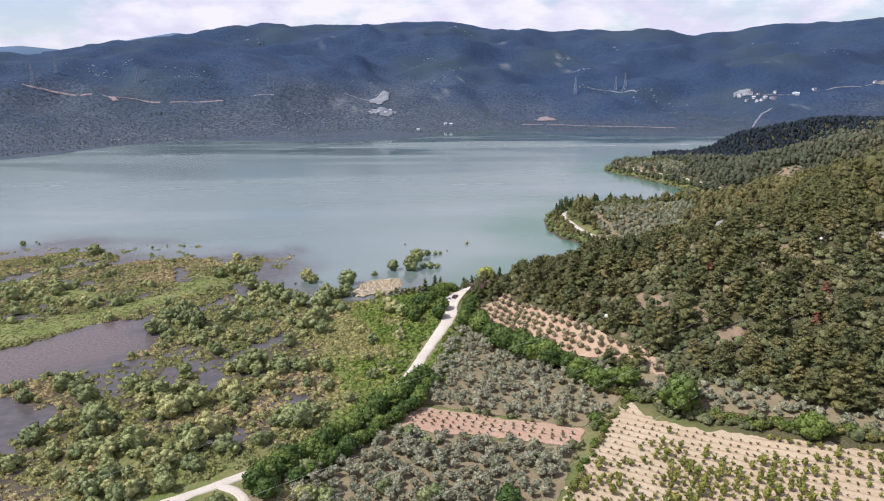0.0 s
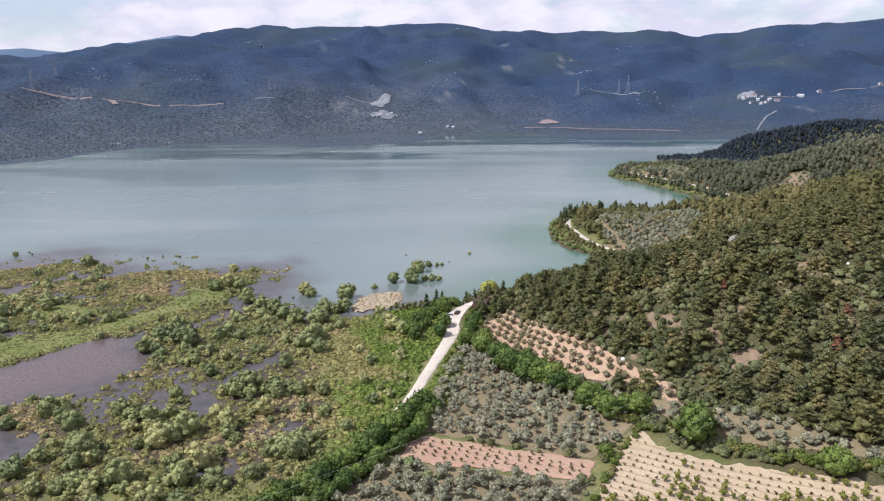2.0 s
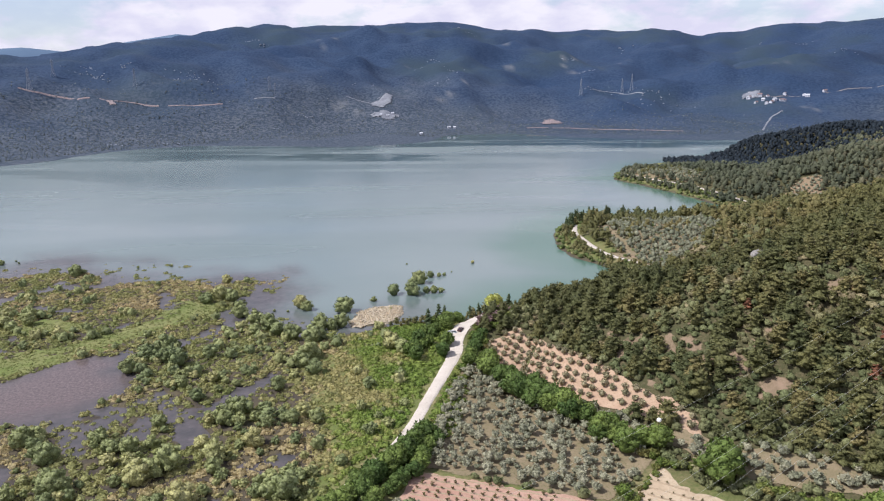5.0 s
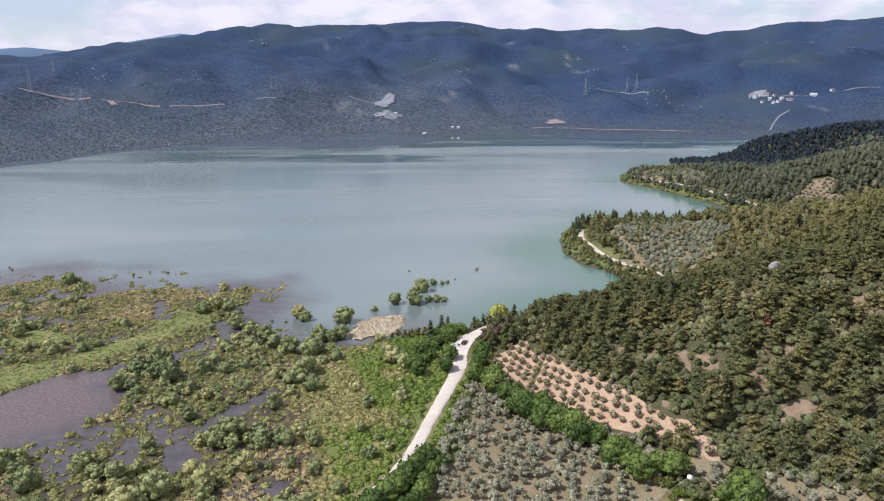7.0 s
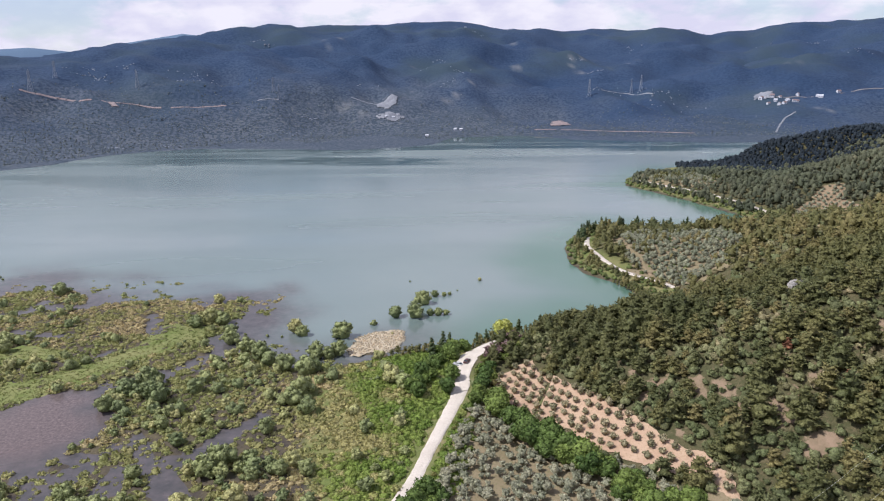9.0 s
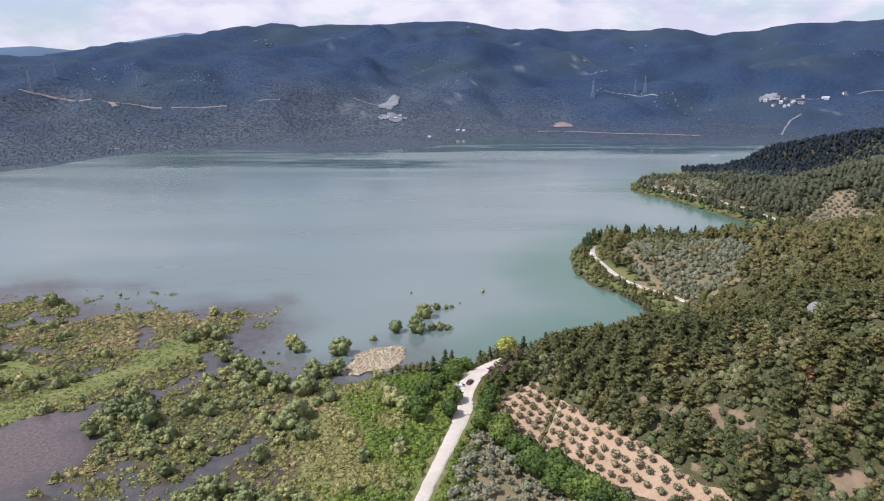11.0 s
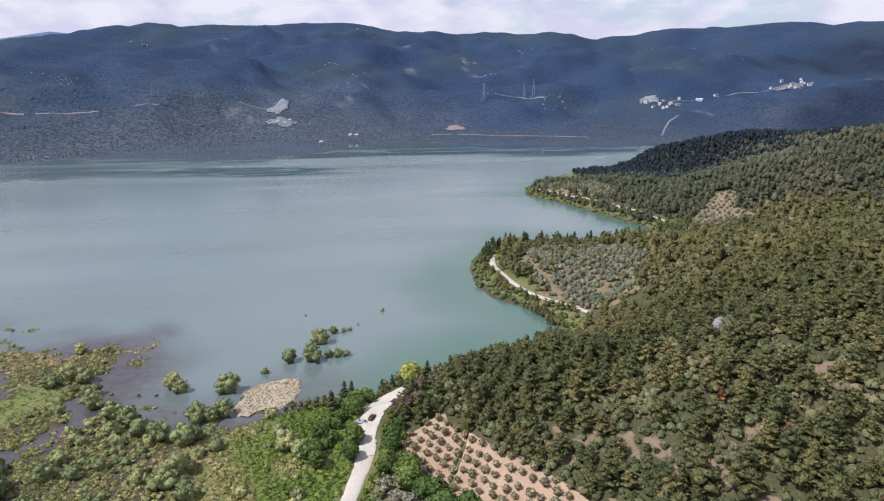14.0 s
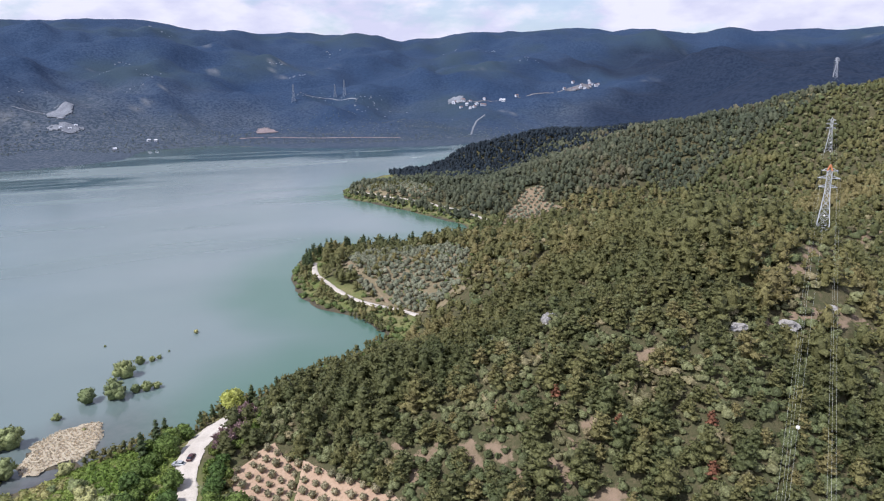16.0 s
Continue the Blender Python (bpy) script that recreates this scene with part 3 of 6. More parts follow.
# ---------------------------------------------------------------- ground and water
def polar_grid(cx, cy, az, radii):
    a, r = np.meshgrid(np.radians(az), radii)
    x, y = cx + r * np.sin(a), cy + r * np.cos(a)
    n, m = a.shape
    i = (np.arange(n - 1)[:, None] * m + np.arange(m - 1)[None, :]).ravel()
    return x.ravel(), y.ravel(), np.stack([i, i + 1, i + m + 1, i + m], 1)


def build_ground():
    az = np.concatenate([np.arange(-180, -52, 4.0), np.arange(-52, 66, 0.4), np.arange(66, 181, 4.0)])
    radii = np.concatenate([[0.5, 30, 60, 90], np.geomspace(110, 4950, 330)])
    x, y, faces = polar_grid(0, -40, az, radii)
    z = height(x, y)
    near = (np.hypot(x, y) < 1050) | ((np.hypot(x, y) < 1140) & (x < 640) & (inside(x, y, LAND) > -12))
    rise = z - 1.5
    forest = smooth(1.5, 5, rise)
    for poly in (GROVE_A, GROVE_B, GROVE_C, GROVE_HEAD, GROVE_FAR):
        forest = np.maximum(forest, smooth(-2, 2, inside(x, y, poly)))
    forest = forest * near
    wet = smooth(0.75, 0.45, z) * near
    bare = smooth(0.6, 0.8, fbm(x, y, 200, 4, 79)) * smooth(0.35, 0.65, fbm(x, y, 22, 3, 80)) * 0.6
    # The x term carries the dark tone down the eastern slopes as cloud shade.
    high_shaded = smooth(15, 165, z + 45 * fbm(x, y, 160, 5, 82) + smooth(-200, 300, x) * 75)
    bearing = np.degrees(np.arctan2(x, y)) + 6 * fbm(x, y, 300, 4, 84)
    # Mask of the eastern slopes that take the painted cloud shade.
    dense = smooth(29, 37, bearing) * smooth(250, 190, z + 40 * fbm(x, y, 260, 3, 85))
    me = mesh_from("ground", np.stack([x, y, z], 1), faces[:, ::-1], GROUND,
                   dict(forest=forest, wet=wet, far=smooth(1050, 1150, np.hypot(x, y) + 60 * fbm(x, y, 60, 3, 83)) * ~near, bare=bare * (1 - dense), high_shaded=np.maximum(high_shaded, dense), dense=dense, distance_haze=smooth(3850, 4000, np.hypot(x, y)), scar=scar(x, y) * near), True)
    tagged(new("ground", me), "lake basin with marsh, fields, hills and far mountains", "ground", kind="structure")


def build_water():
    az = np.concatenate([np.arange(-180, -52, 8.0), np.arange(-52, 66, 0.5), np.arange(66, 181, 8.0)])
    radii = np.concatenate([[0.5, 80], np.concatenate([np.geomspace(120, 950, 90), np.arange(960, 1640, 9), np.geomspace(1640, 2600, 12)])])
    x, y, faces = polar_grid(0, -40, az, radii)
    edge = inside(x, y, LAND)
    west = smooth(15, -45, x)
    shallow = smooth(-50, 2, edge + 16 * fbm(x, y, 24, 3, 33)) * west
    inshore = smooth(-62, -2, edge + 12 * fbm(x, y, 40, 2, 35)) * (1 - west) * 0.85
    far_edge = sum(np.interp(np.degrees(np.arctan2(x, y)) + o, FAR_AZ, FAR_SHORE) for o in (-6, -4, -2, 0, 2, 4, 6)) / 7 - np.hypot(x, y)
    pan = smooth(-3, 8, inside(x, y, MUDPAN) + 5 * fbm(x, y, 14, 3, 17))
    bearing = np.degrees(np.arctan2(x, y))
    # Calm water below the far hills, where their reflection is painted.
    lee_mirror = smooth(250, 120, far_edge + 190 * fbm(x * 0.28 + 0.2 * y, y, 95, 4, 37) + 40) * smooth(-27, -19, bearing) * smooth(30, 22, bearing)
    lee_mirror = lee_mirror * (1 - 0.85 * smooth(0.80, 0.97, 1 - np.abs(fbm(x * 0.16 + 0.3 * y + 30 * fbm(x, y, 90, 2, 39), y, 70, 2, 38))))
    me = mesh_from("water", np.stack([x, y, 0 * x], 1), faces[:, ::-1], WATER, dict(shallow=shallow * 0.85, inshore=inshore, lee_mirror=lee_mirror, pan=pan), True)
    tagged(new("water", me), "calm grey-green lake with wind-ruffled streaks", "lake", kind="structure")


def patch(name, poly, mat, label, category, lift=0.2, step=1.2, ragged=1.2):
    """A sheet of soil or turf that lies on the ground inside a polygon."""
    p = np.array(poly, float)
    gx, gy = np.arange(p[:, 0].min() - 2, p[:, 0].max() + 2, step), np.arange(p[:, 1].min() - 2, p[:, 1].max() + 2, step)
    x, y = np.meshgrid(gx, gy)
    n, m = x.shape
    x, y = x.ravel(), y.ravel()
    def reach(px, py):
        return inside(px, py, poly) + ragged * fbm(px, py, 5, 3, 9)

    sd = reach(x, y)
    i = (np.arange(n - 1)[:, None] * m + np.arange(m - 1)[None, :]).ravel()
    f = np.stack([i, i + 1, i + m + 1, i + m], 1)
    f = f[(sd[f] > 0).any(1)]
    gx, gy = (reach(x + 0.2, y) - sd) / 0.2, (reach(x, y + 0.2) - sd) / 0.2
    size = np.maximum(gx * gx + gy * gy, 0.3)
    pull = np.where(sd < 0, -sd, 0) / size
    x, y = x + np.clip(gx * pull, -step, step), y + np.clip(gy * pull, -step, step)
    used, back_index = np.unique(f, return_inverse=True)
    x, y = x[used], y[used]
    z = height(x, y) + lift + 0.05 * fbm(x, y, 2, 2, 4) - 0.25 * lift * (sd[used] < 0)
    me = mesh_from(name, np.stack([x, y, z], 1), back_index.reshape(f.shape), mat, None, True)
    return tagged(new(name, me), label, category, kind="structure")


def resample(line, step):
    p = np.array(line, float)[:, :2]
    # a rounded line through the points
    for _ in range(2):
        q = np.empty((2 * len(p), 2))
        q[0], q[-1] = p[0], p[-1]
        q[1:-1:2], q[2:-1:2] = 0.75 * p[:-1] + 0.25 * p[1:], 0.25 * p[:-1] + 0.75 * p[1:]
        p = q
    d = np.concatenate([[0], np.cumsum(np.hypot(*np.diff(p, axis=0).T))])
    s = np.arange(0, d[-1], step)
    return np.stack([np.interp(s, d, p[:, 0]), np.interp(s, d, p[:, 1])], 1)


def track(name, line, wide, mat, label, lift=0.25, wander=0.3):
    c = resample(line, 1.0)
    t = np.gradient(c, axis=0)
    t /= np.hypot(*t.T)[:, None] + 1e-9
    side = np.stack([t[:, 1], -t[:, 0]], 1)
    k = len(c)
    w = np.asarray(wide if np.ndim(wide) == 0 else np.interp(np.linspace(0, 1, k), np.linspace(0, 1, len(wide)), wide)) * np.ones(k) / 2
    across = np.array([-1.0, -0.8, -0.45, -0.15, 0.15, 0.45, 0.8, 1.0])
    dip = np.array([-0.5, 0.0, -0.06, 0.05, 0.05, -0.06, 0.0, -0.5])
    rows = []
    for a, dz in zip(across, dip):
        off = a * w + wander * fbm(c[:, 0] + 50 * a, c[:, 1], 4, 3, 8) * abs(a)
        q = c + side * off[:, None]
        rows.append(np.stack([q[:, 0], q[:, 1], height(c[:, 0], c[:, 1]) + lift + dz], 1))
    v = np.stack(rows, 1).reshape(-1, 3)
    m = len(across)
    i = (np.arange(k - 1)[:, None] * m + np.arange(m - 1)[None, :]).ravel()
    me = mesh_from(name, v, np.stack([i, i + 1, i + m + 1, i + m], 1), mat, None, True)
    return tagged(new(name, me), label, "dirt road", kind="structure")


build_ground()
build_water()
track("road", ROAD, [3.6, 4.0, 4.2, 4.6, 7.0, 8.0], GRAVEL, "pale gravel track between marsh and fields")
patch("road", ROAD_END, GRAVEL, "wide pale gravel end of the track by the shore", "dirt road", 0.3, 0.8, 0.8)
track("road", SPUR_TRACK, 3.2, GRAVEL, "pale gravel branch track", 0.22)
track("road", HEAD_TRACK, [3.0, 3.8, 3.6, 3.0, 3.6, 3.2], GRAVEL, "pale shore track round the wooded headland", 0.6)
track("road", UPPER_TRACK, 2.2, SANDY, "narrow dusty track through the headland grove", 0.5)
track("road", FAR_TRACK, 4.0, GRAVEL, "pale shore track on the second headland", 0.8)
patch("field", VINEYARD, BEIGE, "beige tilled soil with rows of saplings", "field")
patch("field", REDFIELD, RED, "narrow strip of bare red soil", "field")
patch("field", TERRACE, ORANGE, "orange soil of a sloping olive orchard", "field", 0.35, 0.8)
patch("field", GROVE_A, EARTH, "brown earth of an olive grove", "field", 0.15)
patch("field", GROVE_B, EARTH, "brown earth of an olive grove", "field", 0.15)
patch("field", GROVE_C, EARTH, "brown earth of an olive grove under the hill", "field", 0.3)
patch("field", GROVE_HEAD, EARTH, "sandy soil of an olive grove on the headland", "field", 0.5, 2.0, 9.0)
patch("field", GROVE_FAR, EARTH, "sandy soil of an olive grove on the second headland", "field", 0.6, 3.0, 9.0)
patch("field", CLEARING, SANDY, "dry clearing with olive rows in the wood", "field", 0.6, 2.0, 3.0)
patch("reed_bed", REED_TAN, soil("reed_litter", (0.41, 0.35, 0.26), (0.47, 0.41, 0.31), (0.33, 0.29, 0.19), 2.0), "straw-coloured ground of a dry reed bed", "reed bed", 0.05, 1.0, 4.0)
patch("meadow", MEADOW, TURF, "bright green wet meadow strip", "meadow", 0.06, 2.0, 5.0)
patch("meadow", MEADOW_WEST, TURF, "small green wet meadow among sedge", "meadow", 0.06, 2.0, 4.0)


# ---------------------------------------------------------------- plants
def ico():
    bm = bmesh.new()
    bmesh.ops.create_icosphere(bm, subdivisions=1, radius=1.0)
    v = np.array([q.co for q in bm.verts])
    f = np.array([[w.index for w in q.verts] for q in bm.faces])
    bm.free()
    return v, f


ICO_V, ICO_F = ico()
CAP_F = np.array([f for f in ICO_F if ICO_V[f, 2].mean() > -0.6])      # without the underside, for the masses


class Crown:
    """Gathers lumps and leaf tufts into one mesh."""

    def __init__(self, seed, cheap=False):
        self.cheap, self.rng, self.vs, self.fs, self.n = cheap, np.random.default_rng(seed), [], [], 0

    def add(self, v, f):
        self.vs.append(v)
        self.fs.append(f + self.n)
        self.n += len(v)

    def lump(self, c, r, flat=0.85, rough=0.16, lean=None):
        """A rounded, slightly knobbly mass; lean tips its rim outwards and down."""
        v = ICO_V * (1 + rough * self.rng.uniform(-1, 1, (len(ICO_V), 1))) * r
        a = self.rng.random() * 6.28
        v[:, :2] = v[:, :2] @ np.array([[math.cos(a), -math.sin(a)], [math.sin(a), math.cos(a)]])
        v[:, 2] *= flat
        if lean is not None:
            v[:, 2] -= v[:, :2] @ np.asarray(lean)[:2]
        self.add(v + np.asarray(c), CAP_F if self.cheap else ICO_F)

    def tuft(self, p, d, s, spray, slim=0.5):
        """A small three-cornered spray of leaves that stands out of the crown along d."""
        u = np.cross(d, self.rng.normal(size=3))
        u /= np.linalg.norm(u) + 1e-9
        w = np.cross(d, u) * (1 - spray) + d * spray * 1.4 + np.array([0, 0, self.rng.uniform(-0.1, 0.3)])
        self.add(np.array([p - u * s * slim, p + u * s * slim, p + w * s]), np.array([[0, 1, 2]]))

    def leaves(self, centres, radii, flat, count, size, spray, low=-0.2, slim=0.5):
        radii = np.asarray(radii, float)
        share = radii ** 2 / np.sum(radii ** 2)
        for k in self.rng.choice(len(radii), count, p=share):
            d = self.rng.normal(size=3)
            d[2] = abs(d[2]) * 0.9 + low
            d /= np.linalg.norm(d)
            p = centres[k] + d * radii[k] * np.array([1, 1, flat]) * self.rng.uniform(0.85, 1.03)
            self.tuft(p, d, size * self.rng.uniform(0.6, 1.35), spray, slim)

    def done(self):
        return np.concatenate(self.vs), np.concatenate(self.fs)


def pine_crown(seed, pads=15, sprays=260, tall=6.8, leaf=0.62, cores=2, reach=2.9, taper=0.55, flat=0.36, cheap=False):
    """Flat, rounded pads of needles in loose tiers round a core, drooping at the rim and shorter towards the blunt tip."""
    c = Crown(seed, cheap)
    rng = c.rng
    bend = rng.normal(0, 0.4, 2)
    stretch = rng.uniform(0.85, 1.2)
    for k in range(cores):
        t = (k + 0.5) / cores
        c.lump((bend[0] * t, bend[1] * t, tall * (0.08 + 0.78 * t)), reach * 0.62 * (1.15 - 0.75 * t), tall / cores / reach * 0.95)
    spots, sizes = [], []
    for k in range(pads):
        t = ((k + rng.random()) / pads) ** 0.9
        a = k * 2.4 + rng.normal(0, 0.35)
        long = reach * (1.04 - t) ** taper * rng.uniform(0.72, 1.12) * 0.74
        out = np.array([math.cos(a) * stretch, math.sin(a) / stretch, 0.0])
        r = reach * (0.42 - 0.19 * t) * rng.uniform(0.7, 1.2)
        p = np.array([bend[0] * t, bend[1] * t, tall * (0.12 + 0.80 * t)]) + out * long
        c.lump(p, r, flat, 0.30, out * rng.uniform(0.0, 0.35))
        spots.append(p)
        sizes.append(r)
    if sprays:
        c.leaves(spots, sizes, flat, sprays, leaf, 0.72, -0.25, 0.34)
    return c.done()


def round_crown(seed, lumps=9, leaves=80, wide=1.6, tall=3.2, base=0.9, leaf=0.45, spray=0.25, cheap=False):
    """A cushion: a broad core, with smaller rounded lumps all over it and fine leaf tufts on those."""
    c = Crown(seed, cheap)
    rng = c.rng
    half = (tall - base) / 2
    mid = np.array([0, 0, base + half * 0.85])
    c.lump(mid, wide * 0.72, half / wide * 1.15, 0.12)
    spots, sizes = [], []
    squeeze = rng.uniform(0.85, 1.18)
    for k in range(lumps):
        up = 1 - 1.25 * (k + 0.5) / lumps
        a = k * 2.4 + rng.normal(0, 0.3)
        ring = math.sqrt(max(0.05, 1 - up * up))
        d = np.array([math.cos(a) * ring * squeeze, math.sin(a) * ring / squeeze, up])
        r = wide * rng.uniform(0.22, 0.42)
        p = mid + d * np.array([wide * 0.62, wide * 0.62, half * 0.68]) * rng.uniform(0.85, 1.15)
        c.lump(p, r, 0.85, 0.26)
        spots.append(p)
        sizes.append(r)
    c.leaves(spots, sizes, 0.85, leaves, leaf, spray)
    return c.done()


def tuft(seed, blades=9, wide=0.8, tall=1.0):
    """A tuft of stiff blades."""
    rng = np.random.default_rng(seed)
    vs, fs = [], []
    for k in range(blades):
        a, o = rng.random() * 6.28, wide * math.sqrt(rng.random()) * 0.6
        p = np.array([math.cos(a) * o, math.sin(a) * o, -0.1])
        q = p + np.array([math.cos(a) * wide * rng.uniform(0.1, 0.6), math.sin(a) * wide * rng.uniform(0.1, 0.6), tall * rng.uniform(0.7, 1.2)])
        b = rng.random() * 6.28
        u = np.array([math.cos(b), math.sin(b), 0]) * wide * 0.28
        vs += [p - u, p + u, q]
        fs.append([3 * k, 3 * k + 1, 3 * k + 2])
    return np.array(vs), np.array(fs)


def tussock(seed, sprays=26, wide=1.5, tall=0.6, leaf=0.5):
    """A ragged low tussock: a flat heart, with short upright sprays all over it and round its rim."""
    c = Crown(seed, True)
    rng = c.rng
    c.lump((0, 0, tall * 0.1), wide * 0.8, tall / wide * 0.7, 0.35)
    for _ in range(sprays):
        a, q = rng.random() * 6.28, math.sqrt(rng.random())
        p = np.array([math.cos(a) * q * wide, math.sin(a) * q * wide, tall * (0.62 - 0.55 * q * q) * rng.uniform(0.5, 1.15)])
        d = np.array([math.cos(a) * q * 0.8, math.sin(a) * q * 0.8, 1.0]) + rng.normal(0, 0.35, 3)
        c.tuft(p, d / np.linalg.norm(d), leaf * rng.uniform(0.6, 1.4), 0.35, 0.55)
    return c.done()


def trunk_mesh(name, tall, wide, limbs, seed, spread=0.8):
    """A tapered, slightly bent trunk with limbs."""
    rng = np.random.default_rng(seed)
    vs, fs, n = [], [], 0

    def tube(a, b, ra, rb, bend):
        nonlocal n
        a, b = np.array(a, float), np.array(b, float)
        for k, t in enumerate((0, 0.5, 1)):
            c = a + (b - a) * t + np.array([bend[0], bend[1], 0]) * math.sin(math.pi * t)
            r = ra + (rb - ra) * t
            for j in range(5):
                vs.append([c[0] + r * math.cos(j * 1.257), c[1] + r * math.sin(j * 1.257), c[2]])
            if k:
                for j in range(5):
                    p, q = n + (k - 1) * 5 + j, n + (k - 1) * 5 + (j + 1) % 5
                    fs.append([p, q, q + 5, p + 5])
        n += 15

    tube((0, 0, -0.6), (0, 0, tall), wide, wide * 0.35, rng.normal(0, 0.12, 2))
    for k in range(limbs):
        t = 0.35 + 0.55 * k / max(1, limbs)
        a = k * 2.4
        tube((0, 0, tall * t), (math.cos(a) * spread, math.sin(a) * spread, tall * t + spread * 0.6), wide * 0.4, wide * 0.15, (0, 0))
    return mesh_from(name, vs, fs, BARK)


class Plant:
    """One kind of plant in several shapes, set out as things or as one mass."""

    def __init__(self, name, label, category, group, shapes, trunk, mat, mass_mat=None, mass_label=""):
        self.name, self.label, self.category, self.group = name, label, category, group
        self.shapes, self.mass_mat, self.mass_label, self.trunk = shapes, mass_mat, mass_label, trunk
        self.meshes = [mesh_from("crown", v, f, mat, None, True) for v, f in shapes] if mat else []
        self.first = {}

    def single(self, x, y, z, size, turn, k, label=""):
        k = k % len(self.meshes)
        m = Matrix.LocRotScale((x, y, z), Euler((0, 0, turn)), None)
        if k not in self.first:
            e = new(self.name)
            e.empty_display_size = 0.2
            tagged(e, label or self.label, self.category, self.group)
            part("trunk", self.trunk, e)
            part("crown", self.meshes[k], e)
            e.matrix_basis = m @ Matrix.Diagonal((size, size, size, 1))
            self.first[k] = e
            return e
        e = copy_thing(self.first[k], m)
        e.scale = (size, size, size)
        if label:
            e["label"] = label
        return e

    def mass(self, name, pts, sizes, turns, tints, shapes=None, category="", label=""):
        shapes = shapes or self.shapes
        vs, fs, ts, n = [], [], [], 0
        which = np.arange(len(pts)) % len(shapes)
        for k, (v, f) in enumerate(shapes):
            idx = np.where(which == k)[0]
            if not len(idx):
                continue
            c, s = np.cos(turns[idx])[:, None], np.sin(turns[idx])[:, None]
            x = (v[None, :, 0] * c - v[None, :, 1] * s) * sizes[idx][:, None] + pts[idx, 0][:, None]
            y = (v[None, :, 0] * s + v[None, :, 1] * c) * sizes[idx][:, None] + pts[idx, 1][:, None]
            z = v[None, :, 2] * sizes[idx][:, None] + pts[idx, 2][:, None]
            vs.append(np.stack([x, y, z], 2).reshape(-1, 3))
            fs.append((f[None] + (np.arange(len(idx)) * len(v))[:, None, None] + n).reshape(-1, 3))
            ts.append(np.repeat(tints[idx], len(v)))
            n += len(idx) * len(v)
        me = mesh_from(name, np.concatenate(vs), np.concatenate(fs), self.mass_mat, dict(tint=np.concatenate(ts)), True)
        return tagged(new(name, me), label or self.mass_label, category or self.category, kind="stuff")


def scatter(x0, x1, y0, y1, step, seed, keep):
    """Points on a shaken grid where keep(x, y, z) is likely."""
    rng = np.random.default_rng(seed)
    x, y = np.meshgrid(np.arange(x0, x1, step), np.arange(y0, y1, step))
    x = x.ravel() + rng.uniform(-0.48, 0.48, x.size) * step
    y = y.ravel() + rng.uniform(-0.48, 0.48, y.size) * step
    z = height(x, y)
    ok = keep(x, y, z) > rng.random(x.size)
    return np.stack([x[ok], y[ok], z[ok]], 1), rng


def rows_in(poly, origin, u, du, dv, seed, shake=0.25, room=1.0, stagger=0.0):
    """Points in rows along u, inside a polygon."""
    rng = np.random.default_rng(seed)
    u = np.array(u, float) / np.hypot(*u)
    v = np.array([-u[1], u[0]])
    i, j = np.meshgrid(np.arange(-80, 80), np.arange(-80, 80))
    i, j = (i.ravel() + stagger * (j.ravel() % 2)) * du, j.ravel() * dv
    x = origin[0] + u[0] * i + v[0] * j + rng.normal(0, shake, i.size)
    y = origin[1] + u[1] * i + v[1] * j + rng.normal(0, shake, i.size)
    ok = inside(x, y, poly) > room
    x, y = x[ok], y[ok]
    return np.stack([x, y, height(x, y)], 1), rng


def road_gap(x, y, room=3.5):
    ok = np.ones(np.shape(x), bool)
    for line, more in ((ROAD, 0.5), (SPUR_TRACK, 0), (HEAD_TRACK, 0.5), (UPPER_TRACK, -0.5), (FAR_TRACK, 0)):
        ok &= along(x, y, line)[0] > room + more
    ok &= inside(x, y, ROAD_END) < 2.2 - room
    return ok


def plant_out(kind, pts, rng, lo, hi, singles, centre, mass_name="", shapes=None, tints=None, grow=None, **tags):
    """The plants nearest to a spot of the plan stand as things, the others as one mass."""
    order = np.argsort(np.hypot(pts[:, 0] - centre[0], pts[:, 1] - centre[1]))
    pts = pts[order]
    sizes, turns = lo + (hi - lo) * rng.random(len(pts)) ** 1.4, rng.uniform(0, 6.28, len(pts))
    if grow is not None:
        sizes = sizes * grow[order]
    tints = rng.random(len(pts)) if tints is None else np.clip(tints[order] + rng.normal(0, 0.13, len(pts)), 0, 1)
    for k in range(min(singles, len(pts))):
        kind.single(*pts[k], sizes[k], turns[k], k)
    if len(pts) > singles:
        s = slice(singles, None)
        kind.mass(mass_name, pts[s], sizes[s], turns[s], tints[s], shapes, **tags)


def in_fields(x, y, room=0.0):
    out = np.zeros(np.shape(x), bool)
    for poly in (VINEYARD, REDFIELD, TERRACE, CLEARING):
        out |= inside(x, y, poly) > -room
    return out


def in_groves(x, y):
    out = np.zeros(np.shape(x), bool)
    for poly in (GROVE_A, GROVE_B, GROVE_C, GROVE_HEAD, GROVE_FAR):
        out |= inside(x, y, poly) > 0
    return out


# ---- pine woods
pine = Plant("pine_tree", "olive-green pine with layered ragged crown on the hillside", "pine tree", "pines on the near hill",
             [pine_crown(s) for s in range(8)], trunk_mesh("trunk", 5.6, 0.17, 1, 1), PINE, PINE_MASS, "dense olive-green pine wood on the hillsides")
NEAR_PINES = [pine_crown(100 + s, 12, 190, 6.8, 0.66, 1, 2.9, 0.55, 0.38, True) for s in range(8)]
MID_PINES = [pine_crown(20 + s, 7, 38, 6.6, 0.95, 1, 3.0, 0.55, 0.45, True) for s in range(6)]
LOW_PINES = [pine_crown(40 + s, 2, 4, 6.6, 1.7, 1, 3.6, 0.5, 0.66, True) for s in range(6)]


